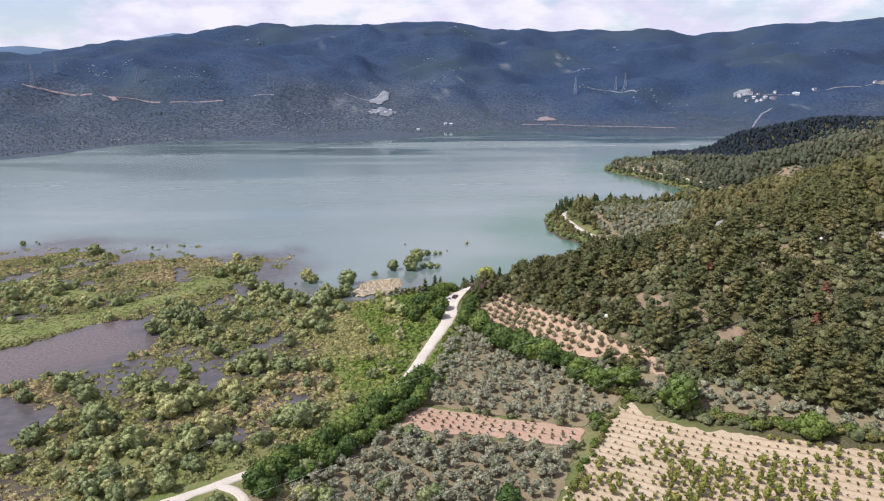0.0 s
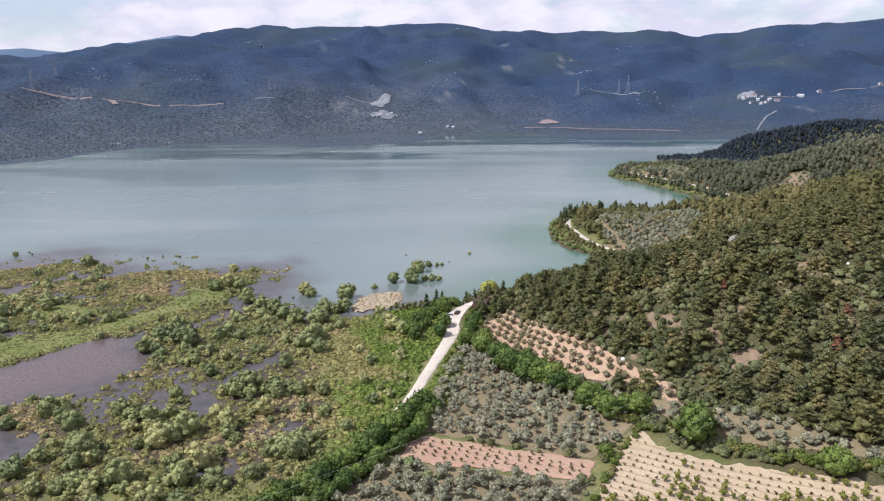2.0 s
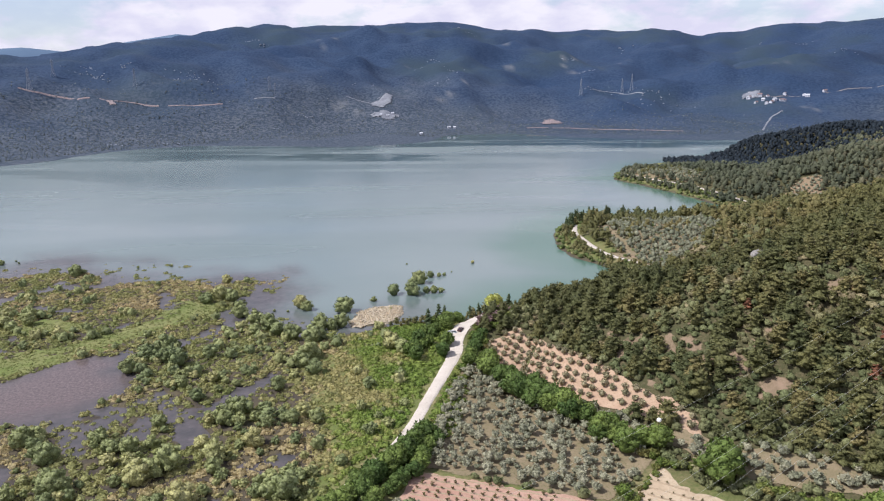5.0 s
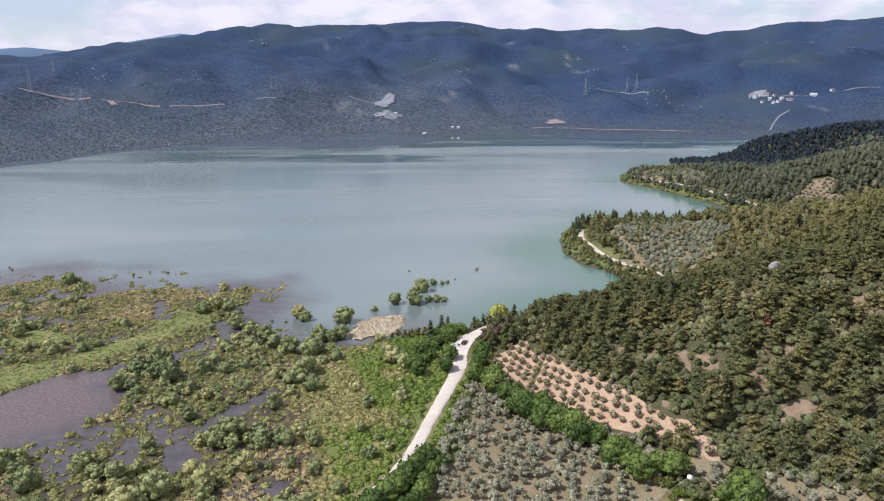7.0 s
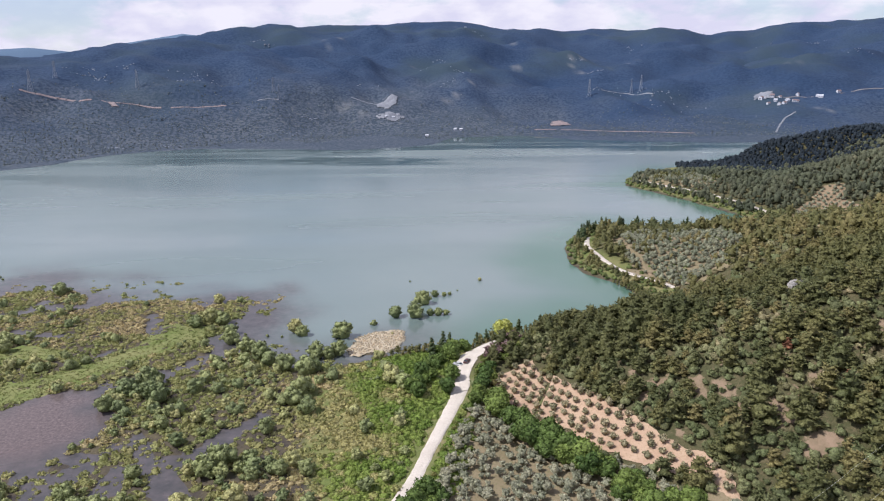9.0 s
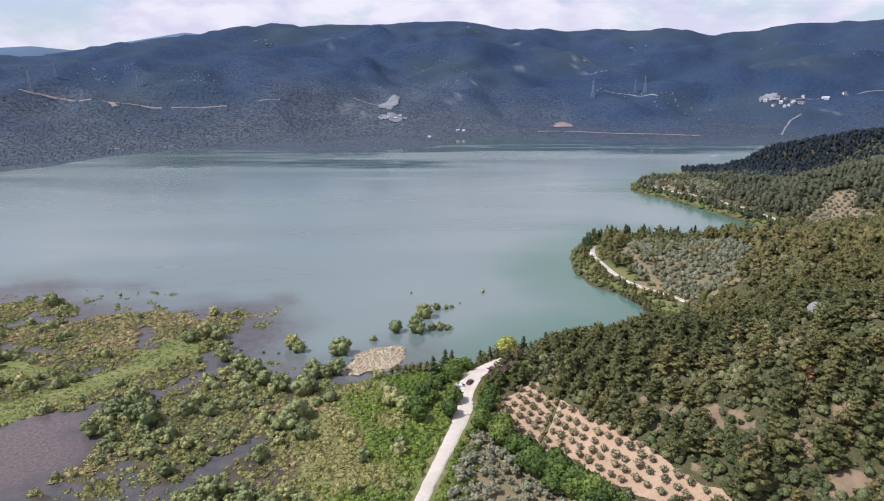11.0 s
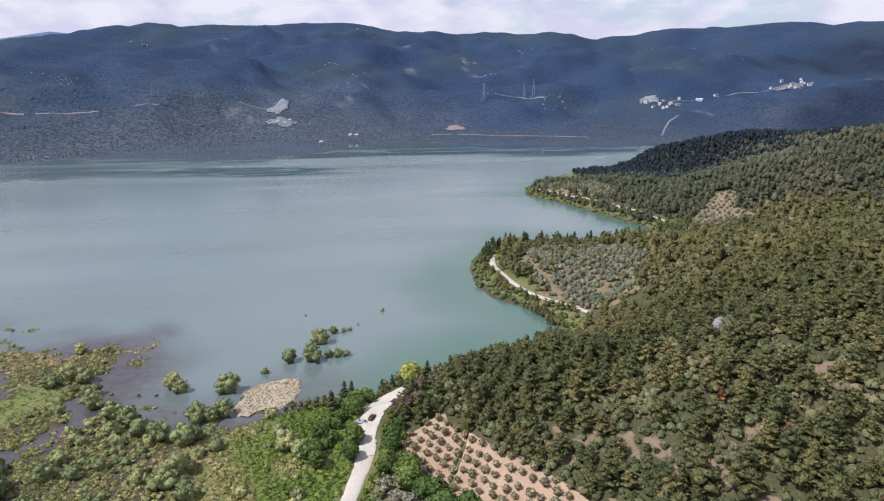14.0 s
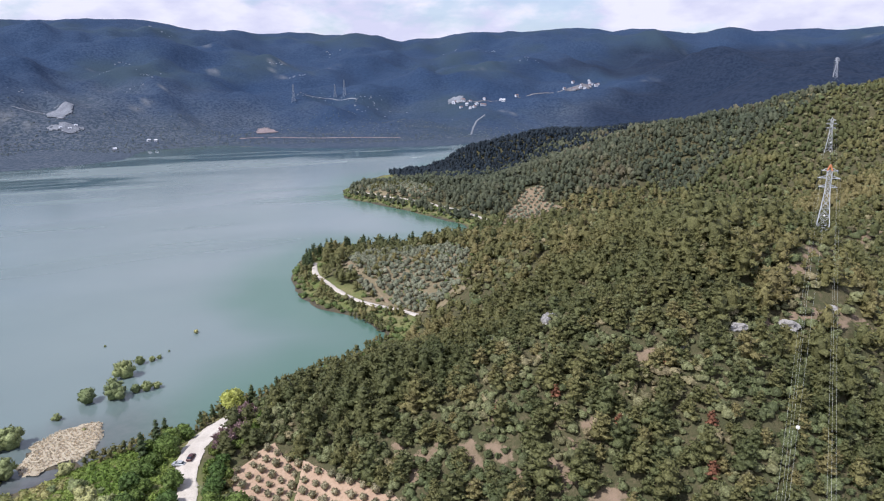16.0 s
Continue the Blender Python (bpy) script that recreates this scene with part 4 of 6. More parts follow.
def wood(x, y, z):
    front = smooth(300, 235, y) * smooth(105, 75, x)
    thin = 0.95 - 0.35 * front * smooth(-0.3, 0.5, fbm(x, y, 26, 3, 61))
    ok = ((z > 4.5) | ((y > 420) & (z > 1.2) & (x > 60))) & ~in_fields(x, y, 1.0) & ~in_groves(x, y) & (inside(x, y, VINEYARD) < -14) & (inside(x, y, LAND) > 2.5) & road_gap(x, y, 3.4) & ((along(x, y, ROAD)[0] > 9) | (x > 34))
    ok &= inside(x, y, HEDGE_STRIP) < 0
    for px, py in ((272, 313.7), (546.5, 536.2)):
        ok &= np.hypot(x - px + 3, y - py + 5) > 9.5
    for px, py, room in ((18.5, 344, 9), (112, 278, 7), (95, 283.5, 4), (154, 243, 5), (175, 245, 6), (192, 243, 5)):
        ok &= np.hypot(x - px, y - py) > room
    ok &= x < 40 + 2.0 * (y - 100)      # trees east of the camera's view are left out
    return thin * ok * (1 - 0.8 * scar(x, y))


def wood_tone(p):
    # The last two terms put how brightly each slope is lit into the tint.
    return 0.48 + 0.36 * fbm(p[:, 0], p[:, 1], 34, 3, 63) + 0.34 * fbm(p[:, 0], p[:, 1], 120, 2, 65) + 0.14 * smooth(290, 340, p[:, 1]) - 0.22 * smooth(80, 120, p[:, 0]) * smooth(255, 225, p[:, 1])


def wood_growth(p):
    """Stands of taller and of younger trees."""
    return 1 + 0.28 * fbm(p[:, 0], p[:, 1], 22, 3, 67)


pts, rng = scatter(10, 175, 150, 372, 4.7, 3, wood)
plant_out(pine, pts, rng, 0.65, 1.5, 300, (85, 215), "pine_wood", NEAR_PINES, wood_tone(pts), wood_growth(pts))
pts, rng = scatter(175, 330, 150, 372, 5.4, 13, wood)
plant_out(pine, pts, rng, 0.7, 1.6, 0, (85, 215), "pine_wood", MID_PINES, wood_tone(pts), wood_growth(pts))
pts, rng = scatter(60, 420, 372, 620, 6.2, 4, wood)
plant_out(pine, pts, rng, 0.75, 1.55, 0, (85, 215), "pine_wood", MID_PINES, wood_tone(pts), wood_growth(pts))
pts, rng = scatter(180, 860, 600, 880, 5.0, 5, lambda x, y, z: wood(x, y, z) * ((y > 620) | (x > 420)))
hazy_pine = Plant("pine_tree", "", "pine tree", "", LOW_PINES, None, None, PINE_HAZE, "pine wood on the second headland, tinted for haze")
plant_out(hazy_pine, pts, rng, 0.8, 1.45, 0, (85, 215), "pine_wood", LOW_PINES, wood_tone(pts), wood_growth(pts))
pts, rng = scatter(330, 760, 200, 600, 4.9, 14, lambda x, y, z: wood(x, y, z) * ((y < 372) | (x > 420)))
plant_out(pine, pts, rng, 0.7, 1.4, 0, (85, 215), "pine_wood", LOW_PINES, wood_tone(pts), wood_growth(pts))
far_pine = Plant("pine_tree", "", "pine tree", "", LOW_PINES, None, None, PINE_FAR, "pine wood on the far headland, darkened by painted cloud shade")
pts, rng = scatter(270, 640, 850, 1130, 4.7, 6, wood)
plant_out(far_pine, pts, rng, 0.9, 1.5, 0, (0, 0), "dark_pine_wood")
shore = np.array([resample(LAND[12:22], 3.2), resample([(x + 5, y - 2) for x, y in LAND[12:22]], 3.2)], dtype=object)
ring = np.concatenate([np.asarray(q, float) for q in shore])
ring = ring[(inside(ring[:, 0], ring[:, 1], LAND) > -0.5) & road_gap(ring[:, 0], ring[:, 1], 1.8)]
ring = np.column_stack([ring, np.maximum(height(ring[:, 0], ring[:, 1]), 0.1)])
plant_out(pine, ring, np.random.default_rng(88), 0.4, 0.8, 0, (85, 215), "shore_pines", MID_PINES)
fringe = np.array([(x - 4.5 + 1.5 * math.sin(k * 2.1), y - 5.5) for k, (x, y) in enumerate(resample(HEAD_TRACK, 4.0)) if k % 7 not in (0, 4, 5)])
fringe = fringe[inside(fringe[:, 0], fringe[:, 1], LAND) > 0.5]
fringe = np.column_stack([fringe, height(fringe[:, 0], fringe[:, 1])])
plant_out(pine, fringe, np.random.default_rng(89), 0.5, 0.85, 0, (85, 215), "shore_pines", MID_PINES)
dead = Plant("withered_pine", "rust-red withered pine among green pines", "pine tree", "withered pines", [pine_crown(70, 14, 200, 7.0, 0.5, 1, 2.6)], trunk_mesh("trunk", 6.5, 0.15, 5, 8), PINE_RED)
for x, y, s in ((97.4, 251.5, 0.62), (118.4, 213.5, 0.8), (107, 235.6, 0.55), (125.1, 222.1, 0.7), (124.1, 239.3, 0.5), (82.6, 258, 0.5)):
    dead.single(x, y, float(height(x, y)), s, x, 0)

# ---- scrub under and before the pines
shrub = Plant("shrub", "", "shrub", "", [round_crown(s + 30, 2, 20, 1.5, 1.9, -0.2, 0.55, 0.45, cheap=True) for s in range(6)], None, None, SHRUB_MASS, "grey-green maquis scrub on the slopes")


def maquis(x, y, z):
    ok = (z > 1.6) & (x > 4) & ((x > 24) | (y < 296)) & (inside(x, y, VINEYARD) < -3) & ~in_fields(x, y, 0.8) & ~in_groves(x, y) & (inside(x, y, LAND) > 1.5) & road_gap(x, y, 3.4)
    return 0.95 * ok * (1 - 0.7 * scar(x, y))


pts, rng = scatter(4, 190, 170, 345, 2.6, 15, maquis)
plant_out(shrub, pts, rng, 0.7, 1.75, 0, (0, 0), "maquis_scrub", None, 0.5 + 0.5 * fbm(pts[:, 0], pts[:, 1], 14, 3, 64))
LOW_SHRUBS = [round_crown(s + 300, 2, 4, 2.0, 2.4, -0.2, 0.7, 0.4, cheap=True) for s in range(5)]
pts, rng = scatter(130, 420, 170, 620, 5.2, 25, lambda x, y, z: 0.8 * maquis(x, y, z) * ((x > 190) | (y > 345)))
plant_out(shrub, pts, rng, 0.8, 1.9, 0, (0, 0), "maquis_scrub", LOW_SHRUBS)
pts, rng = scatter(420, 720, 280, 640, 7.0, 28, lambda x, y, z: 0.8 * maquis(x, y, z) * (x < 40 + 2.0 * (y - 100)))
plant_out(shrub, pts, rng, 0.9, 2.1, 0, (0, 0), "maquis_scrub", LOW_SHRUBS)
pts, rng = scatter(60, 270, 350, 840, 4.6, 16, lambda x, y, z: 0.9 * (np.abs(inside(x, y, LAND) - 8) < 9) * ((z > 0.1) & (inside(x, y, LAND) > 0.3) & road_gap(x, y, 2.5) & ~in_groves(x, y)))
shore_shrub = Plant("shrub", "", "shrub", "", LOW_SHRUBS, None, None, SHORE_GREEN, "fresh green scrub along the shore")
plant_out(shore_shrub, pts, rng, 0.7, 1.5, 0, (0, 0), "shore_scrub")

# ---- olives
olive = Plant("olive_tree", "small silvery grey-green olive tree on bare soil", "olive tree", "olive trees of the groves",
              [round_crown(s + 60, 8, 190, 1.55, 3.1, 0.7, 0.34, 0.55) for s in range(6)], trunk_mesh("trunk", 2.0, 0.16, 3, 2, 0.9), OLIVE, OLIVE_MASS, "silvery olive groves")
MID_OLIVES = [round_crown(s + 160, 2, 14, 1.7, 3.2, 0.3, 0.6, cheap=True) for s in range(5)]

head_olive = Plant("olive_tree", "", "olive tree", "", MID_OLIVES, None, None, foliage("grey_olive_leaves_mass", (0.165, 0.185, 0.125), (0.265, 0.268, 0.185), loose=False), "grey-green olive grove")


def grove(x, y, z):
    ok = (inside(x, y, GROVE_A) > 0) | (inside(x, y, GROVE_B) > 0) | (inside(x, y, GROVE_C) > 0)
    return 0.93 * ok * ~in_fields(x, y, 2.5) * road_gap(x, y, 6)


pts, rng = scatter(-70, 135, 135, 290, 3.0, 7, grove)
plant_out(olive, pts, rng, 0.65, 1.3, 300, (0, 165), "olive_grove", [round_crown(s + 260, 5, 70, 1.55, 3.1, 0.6, 0.42, 0.55, cheap=True) for s in range(6)])
for poly, step in ((GROVE_HEAD, 3.5), (GROVE_FAR, 4.4), (CLEARING, 5.2)):
    pts, rng = rows_in(poly, poly[0], (0.8, 0.6), step, step, 17, 0.7)
    pts = pts[road_gap(pts[:, 0], pts[:, 1], 2.5) & (scar(pts[:, 0], pts[:, 1]) < 0.5)]
    plant_out(head_olive, pts, rng, 0.85, 1.5, 0, (0, 0), "olive_grove", MID_OLIVES, label="silvery olive grove on the headland")


def stray(x, y, z):
    ok = ((inside(x, y, GROVE_HEAD) > -3) & (inside(x, y, GROVE_HEAD) < 40)) | ((inside(x, y, GROVE_FAR) > -4) & (inside(x, y, GROVE_FAR) < 40))
    return 0.75 * ok * smooth(-0.1, 0.35, fbm(x, y, 22, 3, 66)) * road_gap(x, y, 3.0) * (scar(x, y) < 0.4)


pts, rng = scatter(90, 270, 395, 840, 5.0, 26, stray)
plant_out(pine, pts, rng, 0.5, 1.1, 0, (85, 215), "grove_pines", MID_PINES, wood_tone(pts))
pts, rng = scatter(90, 270, 395, 840, 5.5, 27, lambda x, y, z: 0.7 * ((inside(x, y, GROVE_HEAD) > -3) | (inside(x, y, GROVE_FAR) > -3)) * smooth(0.3, -0.4, fbm(x, y, 22, 3, 66)) * road_gap(x, y, 3.0) * (scar(x, y) < 0.4))
plant_out(shore_shrub, pts, rng, 0.6, 1.3, 0, (0, 0), "grove_scrub", LOW_SHRUBS, label="green scrub between the olive trees of the headland")
young_olive = Plant("young_olive_tree", "low dusky olive bush in a row on orange soil", "olive tree", "rows of the orange orchard",
                    [round_crown(s + 120, 6, 90, 1.0, 1.8, 0.0, 0.32, 0.6) for s in range(5)], trunk_mesh("trunk", 0.9, 0.07, 4, 4, 0.4), DUSKY)
pts, rng = rows_in(TERRACE, (20, 290), (0.56, -0.83), 4.4, 3.3, 18, 0.3, 0.4, 0.5)
plant_out(young_olive, pts + np.array([0, 0, 0.3]), rng, 1.15, 1.65, 999, (30, 270))

# ---- fields in rows
VINE_U = (41, -24)


def ridge_strip(x0, y0, x1, y1, wide, tall):
    n = max(2, int(math.hypot(x1 - x0, y1 - y0) / 1.5))
    t = np.linspace(0, 1, n)
    u = np.array([x1 - x0, y1 - y0]) / math.hypot(x1 - x0, y1 - y0)
    w = np.array([-u[1], u[0]])
    x, y = x0 + (x1 - x0) * t, y0 + (y1 - y0) * t
    wob = 0.12 * fbm(x, y, 3, 2, 26)
    z = height(x, y) + 0.2
    rows = [np.stack([x + w[0] * (o + wob), y + w[1] * (o + wob), z + h * (0.8 + 0.4 * np.abs(fbm(x, y, 2, 2, 27)))], 1) for o, h in ((-wide, -0.05), (-wide * 0.3, tall), (wide * 0.3, tall), (wide, -0.05))]
    v = np.stack(rows, 1).reshape(-1, 3)
    i = (np.arange(n - 1)[:, None] * 4 + np.arange(3)[None, :]).ravel()
    return mesh_from("soil_ridge", v, np.stack([i, i + 1, i + 5, i + 4], 1), RIDGE, None, True)


def furrows(poly, field, origin, u, dv, wide, tall):
    u = np.array(u, float) / np.hypot(*u)
    v = np.array([-u[1], u[0]])
    s = np.arange(-160, 160, 1.0)
    for j in range(-60, 60):
        x, y = origin[0] + v[0] * j * dv + u[0] * s, origin[1] + v[1] * j * dv + u[1] * s
        ok = np.where(inside(x, y, poly) > 0.8)[0]
        for run in np.split(ok, np.where(np.diff(ok) > 1)[0] + 1):
            if len(run) < 5:
                continue
            a, b = run[0], run[-1]
            part("soil_ridge", ridge_strip(x[a], y[a], x[b], y[b], wide, tall), field)


fields = [o for o in scene.collection.objects if o.name.startswith("field")]
furrows(VINEYARD, fields[0], (57, 207), VINE_U, 3.0, 0.32, 0.22)
furrows(REDFIELD, fields[1], (-11, 206), (51, -17), 2.6, 0.3, 0.2)
sapling = Plant("sapling", "yellow-green sapling on a beige soil ridge", "sapling", "rows of saplings in the beige field",
                [round_crown(s + 130, 4, 46, 0.8, 1.9, 0.1, 0.45, 0.6) for s in range(6)], trunk_mesh("stem", 1.2, 0.05, 1, 5, 0.3), YOUNG, YOUNG)
twig = Plant("vine_stock", "small brown vine stock on bare soil", "vine", "vine stocks in the fields",
             [round_crown(s + 140, 2, 18, 0.4, 0.9, 0.05, 0.35, 0.8) for s in range(4)], trunk_mesh("stem", 0.7, 0.06, 1, 6, 0.25), TWIG)
pts, rng = rows_in(VINEYARD, (57, 207), VINE_U, 2.4, 3.0, 19, 0.15)
pts = pts[pts[:, 1] > 140]
lush = 0.6 * fbm(pts[:, 0], pts[:, 1], 16, 3, 28) + smooth(192, 164, pts[:, 1]) * 1.0 - 0.42 + rng.normal(0, 0.35, len(pts))
for k, p in enumerate(pts):
    if lush[k] > 0.25:
        sapling.single(p[0], p[1], p[2] + 0.35, (0.65 + 0.5 * min(1.2, lush[k])) * (0.7 + 0.75 * ((k * 37) % 11) / 10), k, k)
    elif lush[k] > -0.75:
        twig.single(p[0], p[1], p[2] + 0.35, 0.6 + 0.4 * (k % 5) / 5, k, k)
pts, rng = rows_in(REDFIELD, (-11, 206), (51, -17), 3.0, 2.6, 20, 0.2)
for k, p in enumerate(pts):
    twig.single(p[0], p[1], p[2] + 0.35, 0.8 + 0.5 * (k % 7) / 7, k, k, "small dark vine stock on red soil")

# ---- hedges and broad-leaved trees
broad = Plant("broadleaf_tree", "dense dark green broad-leaved tree in a hedgerow", "tree", "hedgerow trees",
              [round_crown(s + 170, 18, 480, 2.8, 5.6, -0.2, 0.48, 0.45) for s in range(6)], trunk_mesh("trunk", 3.5, 0.22, 5, 7, 1.4), BROAD)
hedge_shrub = Plant("hedge_shrub", "bright green shrub in an overgrown hedge", "shrub", "shrubs of the hedges",
                    [round_crown(s + 190, 8, 170, 1.5, 2.3, -0.2, 0.38, 0.45) for s in range(5)], trunk_mesh("stem", 1.0, 0.08, 4, 9, 0.6),
                    foliage("hedge_leaves", (0.10, 0.15, 0.03), (0.19, 0.22, 0.06), (0.23, 0.20, 0.08)))


def row_of(kind, line, step, spread, lo, hi, seed, label=""):
    rng = np.random.default_rng(seed)
    for k, (x, y) in enumerate(resample(line, step)):
        x, y = x + rng.normal(0, spread), y + rng.normal(0, spread)
        if road_gap(np.array(x), np.array(y), 3.3):
            kind.single(x, y, float(height(x, y)) - 0.1, rng.uniform(lo, hi), rng.uniform(0, 6.28), k, label)


row_of(broad, [(-53, 160), (-41.5, 174.5), (-28.5, 190.5), (-17, 209), (-9.5, 224)], 2.3, 1.0, 1.1, 1.5, 31)
row_of(broad, [(-48, 157.2), (-36.6, 171.1), (-24.4, 186.1), (-13.1, 204), (-5.8, 221)], 2.8, 1.2, 0.75, 1.2, 32)
row_of(hedge_shrub, [(-6.8, 223), (0.6, 246.1), (6, 276.2)], 2.2, 1.0, 0.7, 1.2, 33)
row_of(broad, [(10.1, 281.1), (14.9, 265), (21.8, 254.8), (29.7, 242.7), (38.6, 234.5), (47.5, 221.3), (55.4, 211.1)], 2.8, 2.6, 0.75, 1.75, 34)
row_of(broad, [(23.5, 251.5), (33.5, 241.5), (45, 228.5)], 3.4, 2.2, 0.9, 1.9, 35)
row_of(hedge_shrub, [(54.4, 211), (62, 203), (75.2, 193.9), (83.6, 187.2), (93.9, 182.9), (101.7, 177.9), (108.7, 175.3), (117.6, 172.1), (130, 166)], 1.7, 1.0, 0.8, 1.5, 36)
row_of(hedge_shrub, [(57.3, 206.1), (44, 186.1), (31.5, 158.2), (25.2, 140.1)], 2.0, 0.6, 0.5, 1.0, 37)
row_of(broad, [(-19, 286.6), (-12.8, 301.6), (-8.6, 313.6), (-5.4, 327.6), (-1.2, 337.6)], 2.4, 2.2, 0.8, 1.3, 38)
row_of(broad, [(-4, 277.3), (-4.9, 291.4), (-1.7, 304.4), (-3.5, 319.5)], 3.0, 1.0, 0.8, 1.3, 39)
row_of(hedge_shrub, [(4, 277.2), (7.5, 293.2), (9.5, 307.2), (14, 318)], 1.4, 1.2, 0.8, 1.5, 40)
row_of(broad, [(5.5, 281), (8, 291), (10, 303)], 3.6, 0.8, 0.85, 1.15, 45)
row_of(hedge_shrub, [(7, 282), (9.5, 290), (12, 300)], 1.6, 1.0, 0.9, 1.6, 44)
row_of(hedge_shrub, [(-3.7, 231), (-10.6, 239.2), (-0.2, 263.2), (-2.1, 276.3)], 2.6, 2.2, 0.5, 0.9, 41)
broad.single(70.3, 197.0, float(height(70.3, 197.0)), 2.35, 0.5, 1, "large round dark green tree at the field corner")
broad.single(99.8, 175.2, float(height(99.8, 175.2)), 1.7, 1.5, 2, "slim green tree at the field edge")
broad.single(14.4, 152.4, float(height(14.4, 152.4)), 1.15, 2.5, 3, "bright green tree among olive trees")
hedge_shrub.single(44.2, 193.2, float(height(44.2, 193.2)), 1.9, 2.0, 0, "round yellow-green bush at the field corner")
conifer = Plant("conifer", "dark slender conifer by the shore", "conifer", "conifers by the shore", [pine_crown(s + 210, 26, 160, 9.0, 0.4, 4, 1.9, 0.85, 0.5) for s in range(3)],
                trunk_mesh("trunk", 8.0, 0.16, 5, 10, 0.6), foliage("conifer_needles", (0.060, 0.092, 0.042), (0.100, 0.128, 0.055)))
for k, (x, y, s) in enumerate(((6.9, 340.5, 0.8), (11, 345.5, 0.75), (-8.3, 332.7, 1.1), (-12.5, 323.7, 1.05), (35.1, 346.2, 1.1), (-5.2, 339.7, 0.9), (25.5, 350, 1.0), (40.2, 350.1, 0.9))):
    conifer.single(x, y, float(height(x, y)), s, k * 1.3, k)
for k, (x, y) in enumerate(resample([(84, 530), (88, 548), (104, 574), (128, 570), (165, 564), (190, 569), (214, 578)], 4.2)):
    x, y = x + 2.5 * math.sin(k * 2.3), y + 2.5 * math.sin(k * 1.7)
    conifer.single(x, y, float(height(x, y)), 0.85 + 0.45 * ((k * 7) % 10) / 10, k * 1.9, k, "dark green conifer on the shore of the headland")
lime = Plant("lime_tree", "tall bright yellow-green tree on the shore", "tree", "lime trees", [round_crown(230, 30, 1500, 4.4, 9.0, 0.6, 0.55, 0.5)], trunk_mesh("trunk", 6.5, 0.3, 6, 11, 2.2), LIME)
lime.single(18.5, 346.5, float(height(18.5, 346.5)), 1.12, 0, 0)
purple = Plant("leafless_shrub", "purple-brown leafless shrub beside the track", "shrub", "leafless shrubs",
               [round_crown(s + 240, 4, 120, 1.4, 3.6, 0.2, 0.6, 0.9) for s in range(3)], trunk_mesh("stem", 2.0, 0.07, 5, 12, 0.8), PURPLE)
for k, (x, y) in enumerate(((18.9, 327.8), (15.7, 320.8), (12.8, 315.6), (10.8, 312.1), (9.6, 308.3), (14.7, 311.5), (18.2, 314.5), (20.6, 332), (22.5, 326), (16.2, 317.5), (20.5, 320.1), (21.5, 336), (24.5, 331), (13, 309), (22.9, 338.3))):
    purple.single(x, y, float(height(x, y)), 1.0 + 0.15 * (k % 4), k, k)
row_of(hedge_shrub, [(16.5, 309.2), (23.6, 317.1), (29.8, 327.1)], 2.0, 1.5, 0.9, 1.5, 42)

# ---- marsh
bush = Plant("bush", "rounded pale olive-green bush in the marsh", "bush", "bushes of the marsh",
             [round_crown(s + 80, 10, 250, 2.2, 3.9, -0.6, 0.36, 0.42) for s in range(8)], trunk_mesh("stem", 1.4, 0.09, 2, 3, 0.8), WILLOW, WILLOW_MASS, "pale green marsh scrub")
BIG_BUSHES = "-210.5,331.4 -204.3,340.4 -216.6,323.5 -200.4,333.3 -222.4,417.1 -129,402.7 -115.4,369.3 -122.4,371.4 -127.5,365.5 -103.7,345 -73.4,354.7 -77.3,358.8 -54.3,352.4 -59.9,313.3 -71.9,315.4 -89.9,320.7 -126.5,293.1 -121.4,301 -128.7,280 -111.5,286.8 -101.3,294.7 -117.5,290.9 -59.2,291.1 -54.3,277 -61.3,284.1 -65.6,264.1 -136.5,223.8 -84.4,211 -88.5,207.1 -72.3,214.9 -78.2,221 -77,238.1 -73.9,243.1 -63.1,223.8 -90.5,203.1 -100.4,219.3 -123.6,213.6 -111.7,198.3 -125,186.4 -92.8,183 -79.9,172.8 -75.7,182.8 -73.6,191.8 -65.7,181.6 -46.4,196.4 -107.5,356.2 -93.8,334.8 -85.8,327.7 -79.9,320.6 -61.7,328.4 -56.6,328.3 -52.6,331.3 -61.9,310.3 -21.9,294.6 -26.9,299.7"
for k, p in enumerate(BIG_BUSHES.split()):
    x, y = map(float, p.split(","))
    bush.single(x, y, max(-0.25, float(height(x, y))), 1.6 + 0.85 * ((k * 7) % 5) / 5, k * 1.7, k, "large rounded green bush standing in the marsh")
for k, (x, y, s) in enumerate(((-32.8, 379.5, 1.8), (-22.9, 379.5, 2.3), (-19.8, 400, 2.3), (-14.3, 412, 1.1), (-9.5, 413.5, 0.7), (-6.5, 415, 0.6), (-15.5, 382, 1.1), (-11.5, 382.2, 1.2), (-7.8, 383, 0.9), (-42.1, 368, 0.8), (-284.3, 444, 1.0), (-194, 434.8, 0.5), (-174.8, 438.5, 0.5), (-186.8, 440.7, 0.3))):
    bush.single(x, y, -0.15, s, k * 2.1, k, "round green willow bush standing in the lake")
for k, (x, y, s) in enumerate(((10.6, 442.2, 0.6), (-2.3, 422.1, 0.25), (-29.9, 440, 0.3), (-32.1, 355.1, 0.4), (-100.5, 355.1, 0.35), (-89.5, 352.9, 0.4), (-82.5, 351.8, 0.35), (-275.2, 446.9, 0.4), (-280.2, 452, 0.35))):
    bush.single(x, y, -0.1, s, k * 1.1, k, "low drowned shrub standing in the lake")


